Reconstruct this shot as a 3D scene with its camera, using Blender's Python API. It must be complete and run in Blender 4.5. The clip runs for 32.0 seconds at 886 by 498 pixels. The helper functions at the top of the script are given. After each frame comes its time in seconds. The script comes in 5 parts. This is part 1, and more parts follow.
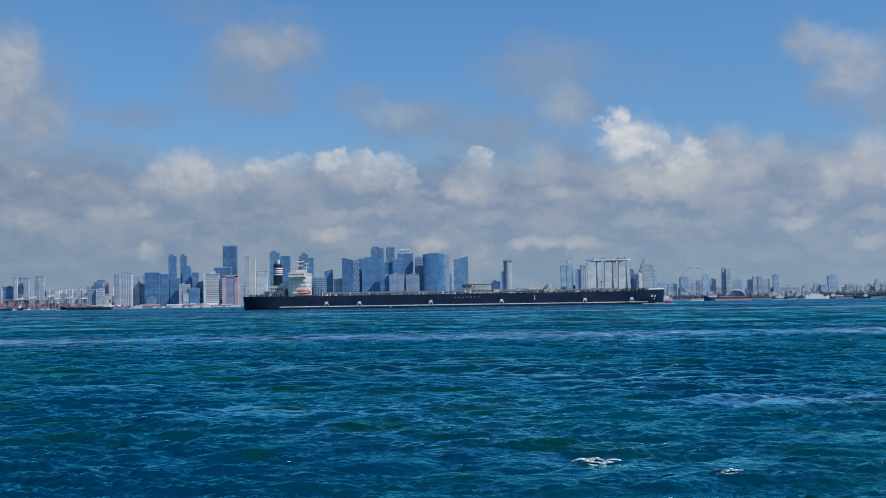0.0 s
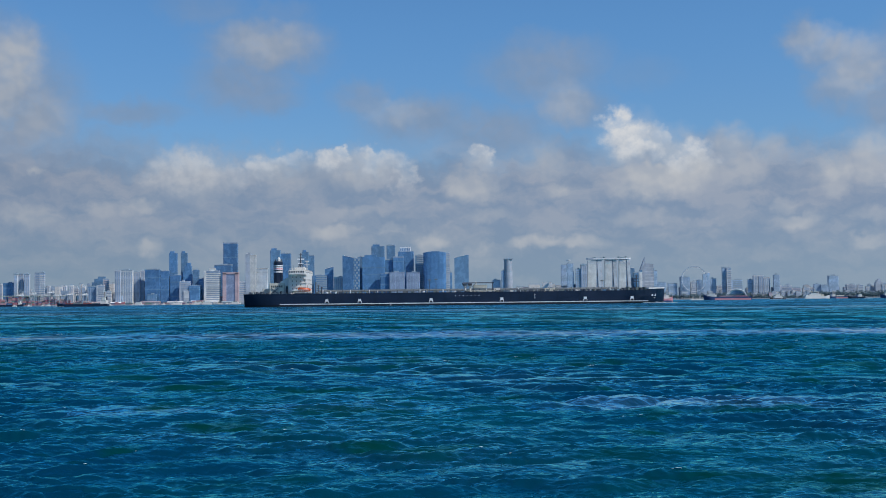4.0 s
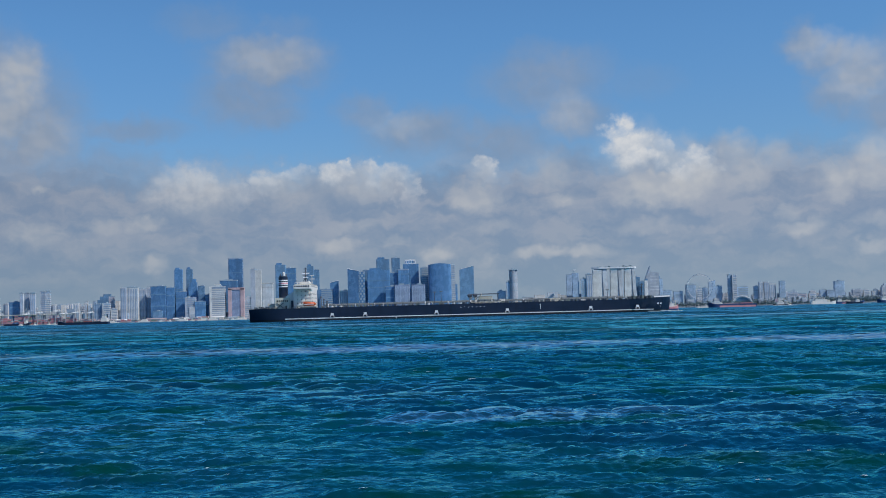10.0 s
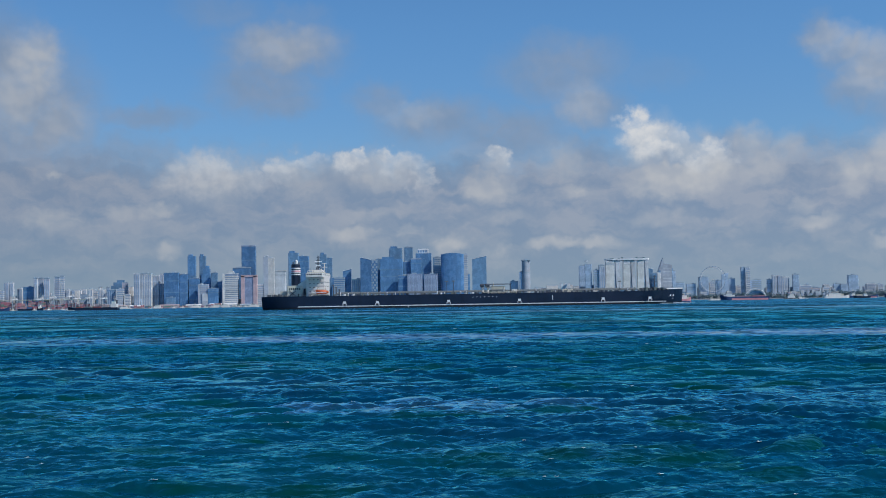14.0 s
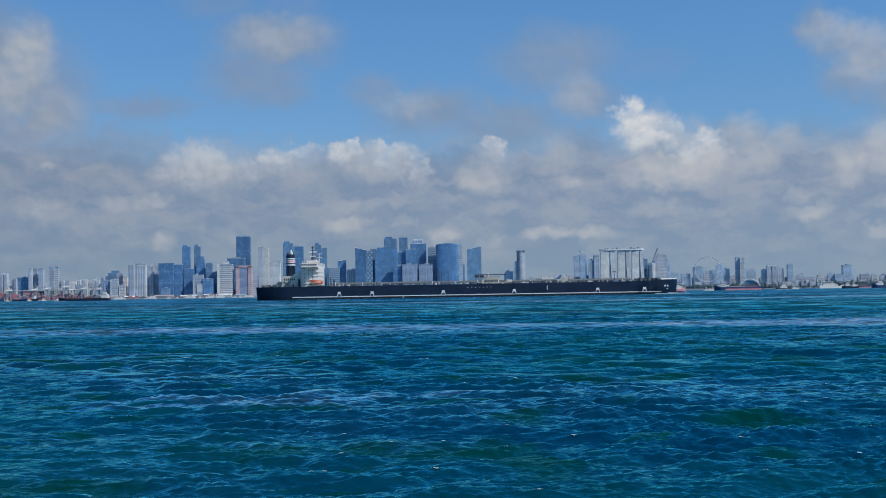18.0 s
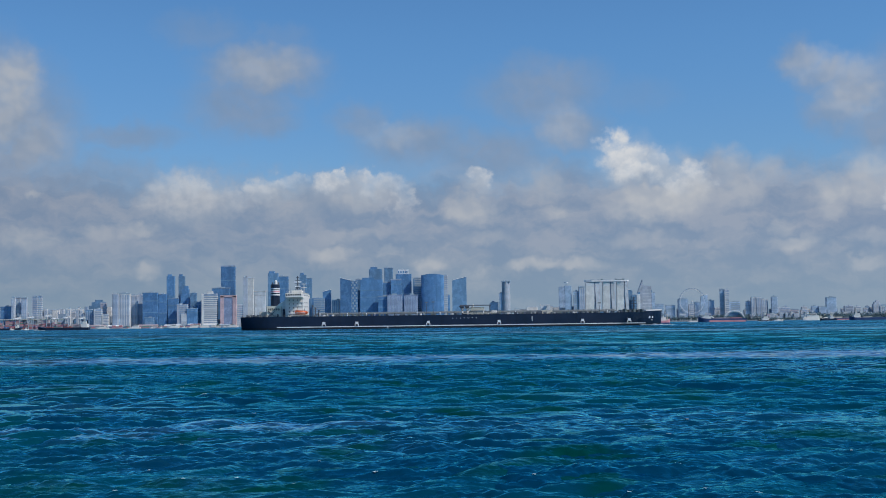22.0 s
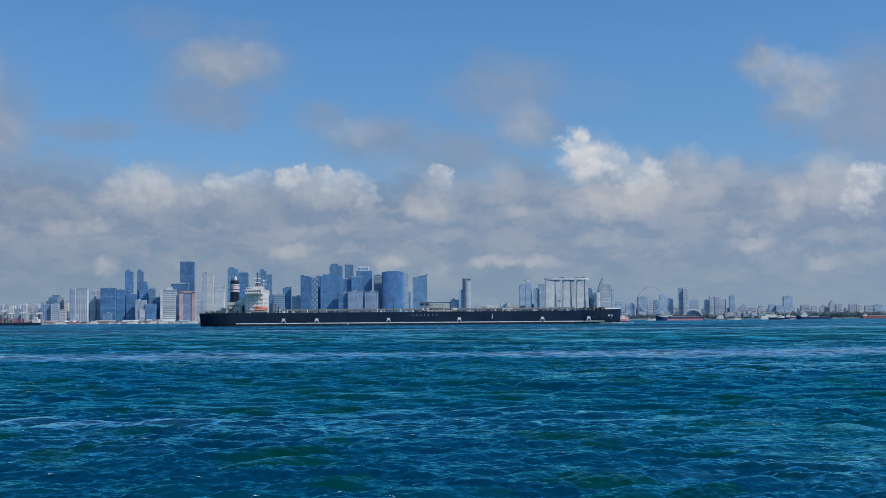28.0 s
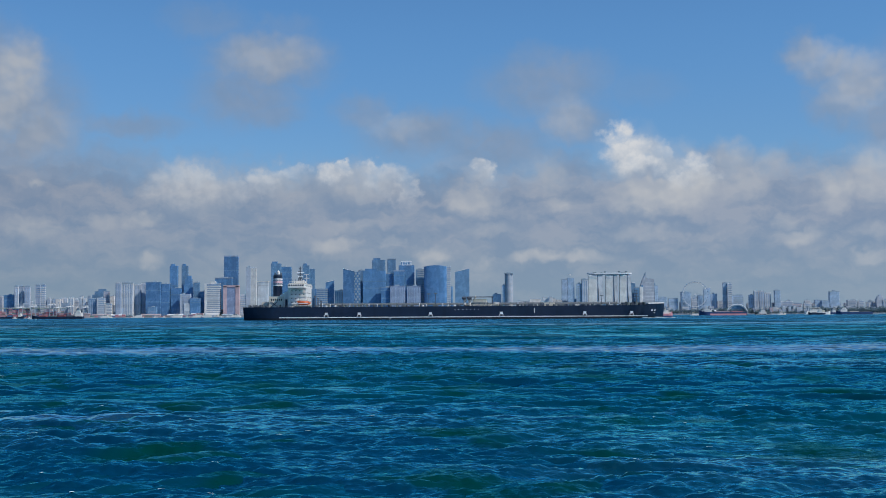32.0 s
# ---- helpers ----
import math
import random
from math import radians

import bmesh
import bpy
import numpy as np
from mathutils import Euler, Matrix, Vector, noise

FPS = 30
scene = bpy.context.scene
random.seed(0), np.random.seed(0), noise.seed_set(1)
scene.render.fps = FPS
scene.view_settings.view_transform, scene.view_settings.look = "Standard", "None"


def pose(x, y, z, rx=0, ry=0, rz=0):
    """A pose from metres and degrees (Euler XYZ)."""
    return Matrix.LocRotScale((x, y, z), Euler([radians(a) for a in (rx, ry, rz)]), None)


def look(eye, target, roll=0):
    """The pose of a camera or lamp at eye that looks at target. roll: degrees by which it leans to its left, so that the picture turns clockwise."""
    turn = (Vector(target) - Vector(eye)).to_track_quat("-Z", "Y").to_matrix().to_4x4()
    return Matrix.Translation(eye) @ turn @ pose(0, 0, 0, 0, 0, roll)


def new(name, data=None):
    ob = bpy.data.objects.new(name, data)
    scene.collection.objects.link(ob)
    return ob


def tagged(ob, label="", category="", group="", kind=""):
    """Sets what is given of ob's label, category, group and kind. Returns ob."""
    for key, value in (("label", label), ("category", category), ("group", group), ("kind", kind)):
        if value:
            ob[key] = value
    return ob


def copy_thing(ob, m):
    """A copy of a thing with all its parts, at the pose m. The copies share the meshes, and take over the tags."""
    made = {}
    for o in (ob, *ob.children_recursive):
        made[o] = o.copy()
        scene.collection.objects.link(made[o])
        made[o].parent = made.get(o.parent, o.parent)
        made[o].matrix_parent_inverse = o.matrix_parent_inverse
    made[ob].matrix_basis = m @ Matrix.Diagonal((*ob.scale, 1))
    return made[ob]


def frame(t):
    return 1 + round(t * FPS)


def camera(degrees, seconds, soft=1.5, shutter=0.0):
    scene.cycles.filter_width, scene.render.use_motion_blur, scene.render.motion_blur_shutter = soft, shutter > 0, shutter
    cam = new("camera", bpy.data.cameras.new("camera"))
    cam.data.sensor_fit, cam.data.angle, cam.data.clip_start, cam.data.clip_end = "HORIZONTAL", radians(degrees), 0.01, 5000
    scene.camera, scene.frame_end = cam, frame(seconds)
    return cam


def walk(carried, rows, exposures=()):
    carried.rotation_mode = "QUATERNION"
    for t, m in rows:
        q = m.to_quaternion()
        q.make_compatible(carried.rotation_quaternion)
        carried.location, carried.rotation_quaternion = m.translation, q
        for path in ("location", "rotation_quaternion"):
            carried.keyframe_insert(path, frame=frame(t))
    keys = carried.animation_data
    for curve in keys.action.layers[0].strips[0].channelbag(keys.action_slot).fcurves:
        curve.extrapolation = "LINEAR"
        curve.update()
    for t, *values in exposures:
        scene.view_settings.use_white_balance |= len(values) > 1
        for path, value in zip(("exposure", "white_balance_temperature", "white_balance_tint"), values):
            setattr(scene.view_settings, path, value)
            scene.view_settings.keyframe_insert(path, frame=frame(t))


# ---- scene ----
cam = camera(40, 32.0, soft=1.0)
EYE = 3.1


def view(x, yaw, pitch, roll):
    """A level, hand-held view from the boat: metres along the drift, then degrees."""
    return Matrix.Translation((x, 0, EYE)) @ pose(0, 0, 0, 0, 0, yaw) @ pose(0, 0, 0, 90 + pitch) @ pose(0, 0, 0, 0, 0, roll)


walk(cam, [
    (0, view(0.000, 0.006, 2.543, -0.860)),
    (0.5, view(0.019, 0.017, 2.522, -0.834)),
    (1, view(0.037, 0.024, 2.520, -0.748)),
    (1.5, view(0.056, -0.043, 2.502, -0.664)),
    (2, view(0.075, -0.098, 2.482, -0.725)),
    (2.5, view(0.094, -0.092, 2.466, -0.673)),
    (3, view(0.112, -0.065, 2.460, -0.622)),
    (3.5, view(0.131, -0.025, 2.456, -0.620)),
    (5.5, view(0.206, 0.177, 2.480, -0.499)),
    (6, view(0.225, 0.138, 2.520, -0.496)),
    (6.5, view(0.244, 0.138, 2.561, -0.498)),
    (7, view(0.263, 0.140, 2.624, -0.380)),
    (7.5, view(0.281, 0.178, 2.684, -0.495)),
    (8, view(0.300, 0.189, 2.754, -0.661)),
    (8.5, view(0.319, 0.192, 2.828, -0.740)),
    (9, view(0.337, 0.201, 2.887, -1.018)),
    (9.5, view(0.356, 0.217, 2.961, -1.159)),
    (10, view(0.375, 0.251, 3.020, -1.565)),
    (10.5, view(0.394, 0.325, 3.069, -1.778)),
    (11, view(0.412, 0.393, 3.082, -1.616)),
    (11.5, view(0.431, 0.489, 3.081, -1.353)),
    (12, view(0.450, 0.554, 3.086, -1.180)),
    (12.5, view(0.469, 0.632, 3.059, -1.082)),
    (13, view(0.487, 0.714, 3.029, -1.030)),
    (13.5, view(0.506, 0.787, 3.001, -0.920)),
    (14, view(0.525, 0.870, 2.544, -0.913)),
    (14.5, view(0.544, 0.910, 2.169, -1.072)),
    (16.5, view(0.619, 1.020, 1.514, -1.432)),
    (17, view(0.637, 1.040, 1.480, -1.355)),
    (17.5, view(0.656, 1.045, 1.775, -1.081)),
    (18, view(0.675, 0.638, 2.088, -0.944)),
    (18.5, view(0.694, 0.433, 2.379, -1.078)),
    (19, view(0.713, 0.228, 2.548, -1.293)),
    (19.5, view(0.731, 0.115, 2.719, -1.307)),
    (20, view(0.750, 0.074, 3.247, -1.308)),
    (20.5, view(0.769, 0.046, 3.778, -1.214)),
    (21, view(0.787, 0.033, 3.819, -1.023)),
    (21.5, view(0.806, 0.016, 3.761, -0.735)),
    (22, view(0.825, -0.075, 3.515, -0.738)),
    (22.5, view(0.844, -0.106, 3.360, -0.837)),
    (23, view(0.862, -0.131, 3.266, -0.759)),
    (23.5, view(0.881, -0.170, 3.290, -0.746)),
    (24, view(0.900, -0.180, 3.310, -0.747)),
    (24.5, view(0.919, -0.205, 3.463, -0.699)),
    (25, view(0.938, -0.207, 3.695, -0.425)),
    (25.5, view(0.956, -0.197, 3.901, -0.271)),
    (27.5, view(1.031, -1.715, 3.623, -0.432)),
    (28, view(1.050, -1.912, 3.367, -0.448)),
    (28.5, view(1.069, -2.019, 3.242, -0.235)),
    (29, view(1.087, -2.065, 3.151, -0.155)),
    (29.5, view(1.106, -1.961, 3.103, 0.017)),
    (30, view(1.125, -1.504, 3.067, -0.016)),
    (30.5, view(1.144, -0.617, 3.057, 0.003)),
    (31, view(1.162, -0.036, 3.047, -0.004)),
    (31.5, view(1.181, -0.000, 3.086, -0.177)),
    (32, view(1.200, 0.081, 3.116, -0.336)),
], exposures=[(0, 0.0), (32, 0.0)])

# ---- world and sun ----
SUN_AZ, SUN_EL = 120.0, 46.0
sun_way = Vector((math.sin(radians(SUN_AZ)) * math.cos(radians(SUN_EL)), math.cos(radians(SUN_AZ)) * math.cos(radians(SUN_EL)), math.sin(radians(SUN_EL))))


class Nodes:
    """A short hand for node trees."""

    def __init__(self, tree):
        self.tree = tree
        tree.nodes.clear()

    def add(self, kind, inputs=()):
        n = self.tree.nodes.new(kind)
        return self.fed(n, inputs)

    def fed(self, n, inputs):
        for k, v in dict(inputs).items():
            if isinstance(v, bpy.types.NodeSocket):
                self.tree.links.new(v, n.inputs[k])
            else:
                n.inputs[k].default_value = v
        return n

    def math(self, op, a, b=0.0, c=0.0, clamp=False):
        n = self.add("ShaderNodeMath")
        n.operation, n.use_clamp = op, clamp
        return self.fed(n, {0: a, 1: b, 2: c}).outputs[0]

    def vmath(self, op, a, b=(0, 0, 0)):
        n = self.add("ShaderNodeVectorMath")
        n.operation = op
        self.fed(n, {0: a, 1: b})
        return n.outputs["Value"] if op == "LENGTH" else n.outputs["Vector"]

    def ramp(self, v, a, b, c=0.0, d=1.0, smooth=True):
        n = self.add("ShaderNodeMapRange")
        n.interpolation_type = "SMOOTHSTEP" if smooth else "LINEAR"
        return self.fed(n, {"Value": v, "From Min": a, "From Max": b, "To Min": c, "To Max": d}).outputs[0]

    def noise(self, vec, scale, detail=3.0, rough=0.55, out="Fac"):
        return self.add("ShaderNodeTexNoise", {"Vector": vec, "Scale": scale, "Detail": detail, "Roughness": rough}).outputs[out]

    def mix(self, fac, a, b, blend="MIX"):
        n = self.add("ShaderNodeMix")
        n.data_type, n.blend_type = "RGBA", blend
        return self.fed(n, {0: fac, 6: a, 7: b}).outputs[2]


world = bpy.data.worlds.new("sky")
scene.world = world
world.use_nodes = True
W = Nodes(world.node_tree)
SKY = 0.1
sky_tex = W.add("ShaderNodeTexSky")
sky_tex.sky_type, sky_tex.sun_disc, sky_tex.sun_elevation, sky_tex.sun_rotation = "NISHITA", False, radians(SUN_EL), radians(SUN_AZ)
sky_tex.altitude, sky_tex.air_density, sky_tex.dust_density, sky_tex.ozone_density = 0.0, 1.0, 0.0, 4.0
way = W.add("ShaderNodeTexCoord").outputs["Generated"]
xyz = W.add("ShaderNodeSeparateXYZ", {0: way})
azimuth = W.math("MULTIPLY", W.math("ARCTAN2", xyz.outputs[0], xyz.outputs[1]), 57.2958)
height = W.math("MULTIPLY", W.math("ARCSINE", xyz.outputs[2]), 57.2958)
flat = W.add("ShaderNodeCombineXYZ", {0: azimuth, 1: height}).outputs[0]
# billows: the outlines are broken up at three sizes
puffs = W.noise(flat, 0.55, 3.0, 0.5, "Color")
curls = W.noise(flat, 1.6, 4.0, 0.5, "Color")
big = W.vmath("MULTIPLY", W.vmath("SUBTRACT", puffs, (0.5, 0.5, 0.5)), (2.0, 1.5, 0))
fine = W.vmath("MULTIPLY", W.vmath("SUBTRACT", curls, (0.5, 0.5, 0.5)), (1.3, 1.15, 0))
wisps = W.vmath("MULTIPLY", W.vmath("SUBTRACT", W.noise(flat, 5.0, 4.0, 0.6, "Color"), (0.5, 0.5, 0.5)), (0.3, 0.28, 0))
warped = W.vmath("ADD", W.vmath("ADD", W.vmath("ADD", flat, big), fine), wisps)
warped_soft = W.vmath("ADD", flat, W.vmath("MULTIPLY", W.vmath("ADD", big, fine), (0.7, 0.7, 0)))


def cloud(field, az, el, wide, high, dense):
    """One soft body of a cloud in the field: its middle, half sizes in degrees and density."""
    at = warped if field is lit else warped_soft
    d = W.vmath("LENGTH", W.vmath("MULTIPLY", W.vmath("SUBTRACT", at, (az, el, 0)), (1 / wide, 1 / high, 0)))
    if field is not lit:
        field.append(W.ramp(d, 1.35, 0.25, 0.0, dense))
        return
    # a sunlit head is bright on top and greys towards its foot
    top = W.ramp(W.add("ShaderNodeSeparateXYZ", {0: at}).outputs[1], el - 0.9 * high, el + 0.5 * high, 0.3, 1.0)
    field.append(W.math("MULTIPLY", W.ramp(d, 1.22, 0.5, 0.0, dense), top))


def gathered(field):
    total = field[0]
    for f in field[1:]:
        total = W.math("MAXIMUM", total, f)
    return total


veil, cream, lit = [], [], []
# left bank
cloud(veil, -19.55, 8.57, 3.19, 3.46, 0.90)
cloud(veil, -21.44, 10.57, 2.93, 2.93, 0.90)
cloud(veil, -19.43, 10.92, 1.28, 1.99, 0.80)
cloud(veil, -18.60, 6.22, 3.46, 1.86, 0.80)
cloud(veil, -22.81, 7.34, 4.26, 4.26, 0.90)
cloud(veil, -19.79, 6.45, 1.60, 1.33, 0.70)
# high grey
cloud(veil, -8.22, 11.79, 3.06, 1.60, 0.85)
cloud(veil, -9.41, 10.23, 2.66, 1.60, 0.70)
cloud(veil, -8.24, 9.34, 1.86, 0.80, 0.60)
cloud(veil, -11.08, 13.50, 2.13, 0.93, 0.35)
cloud(veil, -7.42, 13.33, 1.60, 0.80, 0.25)
cloud(veil, -14.67, 8.72, 2.93, 0.69, 0.60)
cloud(veil, -15.30, 7.17, 2.13, 1.06, 0.50)
# mid veil
cloud(veil, -3.74, 9.48, 1.60, 0.90, 0.55)
cloud(veil, -1.09, 8.54, 3.06, 1.20, 0.75)
cloud(veil, 2.38, 7.95, 3.46, 1.28, 0.75)
cloud(veil, 4.83, 10.77, 3.19, 1.60, 0.70)
cloud(veil, 6.12, 9.04, 1.86, 1.33, 0.75)
cloud(veil, 4.32, 11.95, 1.60, 0.80, 0.40)
cloud(veil, 9.31, 10.47, 1.86, 0.93, 0.20)
cloud(veil, 5.28, 6.57, 1.86, 1.46, 0.70)
# right bank
cloud(veil, 16.60, 11.69, 1.12, 0.96, 0.75)
cloud(veil, 17.68, 10.87, 1.33, 0.85, 0.75)
cloud(veil, 19.11, 10.14, 1.99, 1.33, 0.85)
cloud(veil, 19.89, 8.47, 1.73, 1.33, 0.80)
cloud(veil, 18.30, 9.30, 1.60, 1.30, 0.70)
cloud(cream, 18.90, 9.90, 1.40, 1.20, 0.35)
cloud(veil, 21.91, 9.43, 3.19, 2.93, 0.90)
cloud(veil, 18.72, 4.92, 3.19, 1.33, 0.70)
cloud(veil, 20.85, 5.07, 2.13, 1.06, 0.70)
cloud(veil, 14.82, 5.59, 1.86, 1.33, 0.60)
cloud(veil, 13.21, 6.69, 1.46, 1.20, 0.70)
# cumulus heads
cloud(lit, -12.15, 5.93, 1.99, 1.30, 0.42)
cloud(lit, -11.60, 6.40, 0.95, 0.70, 0.50)
cloud(lit, -10.22, 5.94, 1.06, 0.93, 0.30)
cloud(lit, -8.40, 6.45, 0.95, 0.65, 0.50)
cloud(lit, -7.20, 6.95, 1.00, 0.36, 0.45)
cloud(cream, -7.60, 6.30, 1.70, 0.90, 0.45)
cloud(cream, -6.90, 5.80, 1.70, 0.95, 0.25)
cloud(lit, -5.25, 6.62, 0.82, 0.62, 0.85)
cloud(lit, -4.92, 7.00, 0.50, 0.40, 0.80)
cloud(lit, -3.40, 7.00, 0.62, 0.42, 0.60)
cloud(lit, -2.75, 6.68, 1.30, 0.68, 0.52)
cloud(lit, -1.75, 5.80, 0.55, 0.70, 0.42)
cloud(lit, 1.88, 6.86, 0.85, 0.38, 0.60)
cloud(cream, 1.40, 5.40, 1.40, 0.80, 0.60)
cloud(cream, 4.75, 6.60, 1.20, 1.10, 0.35)
cloud(cream, 5.45, 5.32, 0.70, 0.36, 0.45)
# bright cumulus
cloud(lit, 21.58, 6.22, 1.12, 0.80, 0.75)
cloud(lit, 20.86, 5.56, 0.80, 0.64, 0.55)
cloud(lit, 20.50, 4.96, 0.69, 0.48, 0.40)
cloud(lit, 8.62, 7.50, 1.15, 0.85, 0.95)
cloud(lit, 8.10, 8.20, 0.75, 0.72, 0.90)
cloud(lit, 9.10, 6.95, 1.00, 0.60, 0.90)
cloud(lit, 10.24, 7.50, 0.60, 0.55, 0.50)
cloud(lit, 11.43, 6.35, 1.20, 0.75, 0.70)
cloud(cream, 9.90, 5.50, 2.30, 0.90, 0.80)
cloud(cream, 11.30, 5.80, 1.50, 1.00, 0.80)
cloud(cream, 13.33, 7.00, 1.10, 1.00, 0.50)
cloud(cream, 15.00, 6.70, 1.00, 0.90, 0.35)
cloud(cream, 13.80, 6.00, 1.70, 1.00, 0.40)
cloud(cream, 8.95, 7.30, 1.70, 1.35, 0.60)
cloud(cream, 10.40, 7.10, 1.40, 1.00, 0.50)
cloud(cream, -4.20, 6.30, 2.60, 1.00, 0.50)
cloud(cream, -11.70, 5.90, 2.40, 1.30, 0.40)
cloud(cream, 1.70, 6.60, 1.00, 0.60, 0.40)
# side heads
cloud(cream, 18.02, 5.71, 1.20, 0.80, 0.60)
cloud(cream, 19.59, 6.25, 1.33, 1.46, 0.55)
cloud(cream, 17.75, 4.96, 0.80, 0.48, 0.40)
cloud(cream, 17.21, 11.52, 1.33, 0.80, 0.35)
cloud(cream, 18.65, 11.04, 1.60, 0.80, 0.35)
cloud(cream, -19.43, 10.92, 1.20, 1.60, 0.65)
cloud(cream, -20.40, 9.40, 1.60, 1.70, 0.50)
cloud(cream, -18.60, 8.48, 1.60, 1.33, 0.30)
cloud(cream, -8.22, 12.04, 2.26, 1.01, 0.35)
cloud(cream, -2.15, 8.94, 1.60, 0.66, 0.28)
cloud(cream, 5.87, 9.31, 1.20, 1.06, 0.30)
# low cream
cloud(cream, -18.84, 4.01, 1.20, 0.59, 0.50)
cloud(cream, -14.06, 4.55, 0.96, 0.37, 0.55)
cloud(cream, -15.68, 4.28, 0.80, 0.37, 0.35)
cloud(cream, -5.14, 3.37, 1.20, 0.48, 0.60)
cloud(cream, -2.49, 3.44, 0.64, 0.37, 0.40)
cloud(cream, -0.58, 2.78, 1.01, 0.53, 0.65)
cloud(cream, 1.62, 2.40, 0.64, 0.48, 0.45)
cloud(cream, 4.28, 2.75, 1.28, 0.35, 0.60)
cloud(cream, 6.53, 2.65, 1.33, 0.32, 0.50)
cloud(cream, 2.05, 4.12, 1.33, 0.37, 0.30)
cloud(cream, -4.34, 4.26, 1.60, 0.32, 0.25)
cloud(cream, 5.39, 5.24, 1.06, 0.48, 0.35)
cloud(cream, -13.49, 2.48, 0.74, 0.53, 0.55)
cloud(cream, -10.63, 2.93, 0.66, 0.37, 0.25)
cloud(cream, 8.90, 3.84, 1.33, 0.37, 0.30)
cloud(cream, 9.69, 3.95, 1.60, 0.43, 0.25)
cloud(cream, 16.37, 3.49, 1.20, 0.37, 0.50)
cloud(cream, 15.65, 4.15, 0.53, 0.48, 0.35)
cloud(cream, 19.36, 2.50, 0.80, 0.37, 0.40)
cloud(cream, 19.51, 3.63, 1.06, 0.37, 0.30)
cloud(cream, -18.36, 6.03, 0.37, 0.21, 0.50)
cloud(cream, 1.61, 1.73, 0.80, 0.37, 0.22)
clear = W.mix(1.0, sky_tex.outputs[0], (0.575, 0.865, 1.08, 1), "MULTIPLY")
clear = W.mix(W.ramp(height, 14.0, 6.0, 0.0, 1.0), clear, W.mix(1.0, clear, (0.95, 0.86, 0.87, 1), "MULTIPLY"))
grain = W.noise(warped_soft, 0.8, 6.0, 0.58)
soft_grain = W.noise(flat, 0.25, 3.0, 0.5)
# sunlit and shaded sides of the billows
turned = W.noise(W.vmath("ADD", flat, (0.16, 0.26, 0)), 0.9, 6.0, 0.55)
relief = W.math("SUBTRACT", W.noise(flat, 0.9, 6.0, 0.55), turned)
soft_relief = W.math("SUBTRACT", W.noise(flat, 0.7, 2.5, 0.45), W.noise(W.vmath("ADD", flat, (0.16, 0.26, 0)), 0.7, 2.5, 0.45))
lumps = W.math("SUBTRACT", W.noise(W.vmath("MULTIPLY", warped_soft, (0.8, 1.1, 0)), 0.5, 3.0, 0.5), W.noise(W.vmath("ADD", W.vmath("MULTIPLY", warped_soft, (0.8, 1.1, 0)), (0.15, 0.6, 0)), 0.5, 3.0, 0.5))
lower = W.noise(W.vmath("MULTIPLY", warped_soft, (0.35, 1.1, 0)), 0.8, 5.0, 0.55)
elw = W.add("ShaderNodeSeparateXYZ", {0: warped}).outputs[1]
bank = W.ramp(elw, 8.0, 5.6, 0.0, 0.95)
# scattered cloud over the rest of the sky
scatter = W.math("MULTIPLY", W.ramp(W.noise(W.vmath("MULTIPLY", way, (3, 3, 6)), 1.0, 6.0, 0.55), 0.54, 0.7), W.ramp(height, 16.0, 26.0, 0.0, 0.8))
veil_all = W.math("MULTIPLY", gathered(veil), W.ramp(grain, 0.25, 0.6, 0.75, 1.05), clamp=True)
lit_all = W.math("MULTIPLY", gathered(lit), W.ramp(relief, -0.16, 0.12, 0.5, 1.1), clamp=True)
grey = W.mix(W.math("ADD", soft_grain, W.math("MULTIPLY", soft_relief, 1.2), clamp=True), (1.9, 2.72, 4.0, 1), (2.7, 3.32, 4.45, 1))
bank_col = W.mix(W.math("ADD", W.math("ADD", W.ramp(lower, 0.35, 0.68), W.math("MULTIPLY", relief, 1.0)), W.math("MULTIPLY", lumps, 2.2), clamp=True), (2.0, 2.72, 3.95, 1), (2.95, 3.4, 4.3, 1))
haze = W.ramp(height, 4.4, 0.2, 0.0, 0.7)
bank_col = W.mix(haze, bank_col, (2.05, 2.95, 4.0, 1))
col = W.mix(W.math("MAXIMUM", veil_all, scatter), clear, grey)
col = W.mix(bank, col, bank_col)
cream_all = W.math("MULTIPLY", gathered(cream), W.ramp(soft_relief, -0.12, 0.1, 0.65, 1.1), clamp=True)
col = W.mix(cream_all, col, (4.75, 4.95, 5.25, 1))
col = W.mix(lit_all, col, (6.1, 6.3, 6.6, 1))
# the sky is a little brighter towards the sun
glow = W.math("MULTIPLY", W.ramp(azimuth, -24.0, 24.0, 0.94, 1.06, False), SKY)
W.add("ShaderNodeOutputWorld", {0: W.add("ShaderNodeBackground", {0: col, 1: glow}).outputs[0]})

sun = new("sun", bpy.data.lights.new("sun", "SUN"))
sun.data.energy, sun.data.angle, sun.data.color = 3.6, radians(0.6), (1.0, 0.95, 0.88)
sun.matrix_world = look(sun_way * 100, (0, 0, 0))


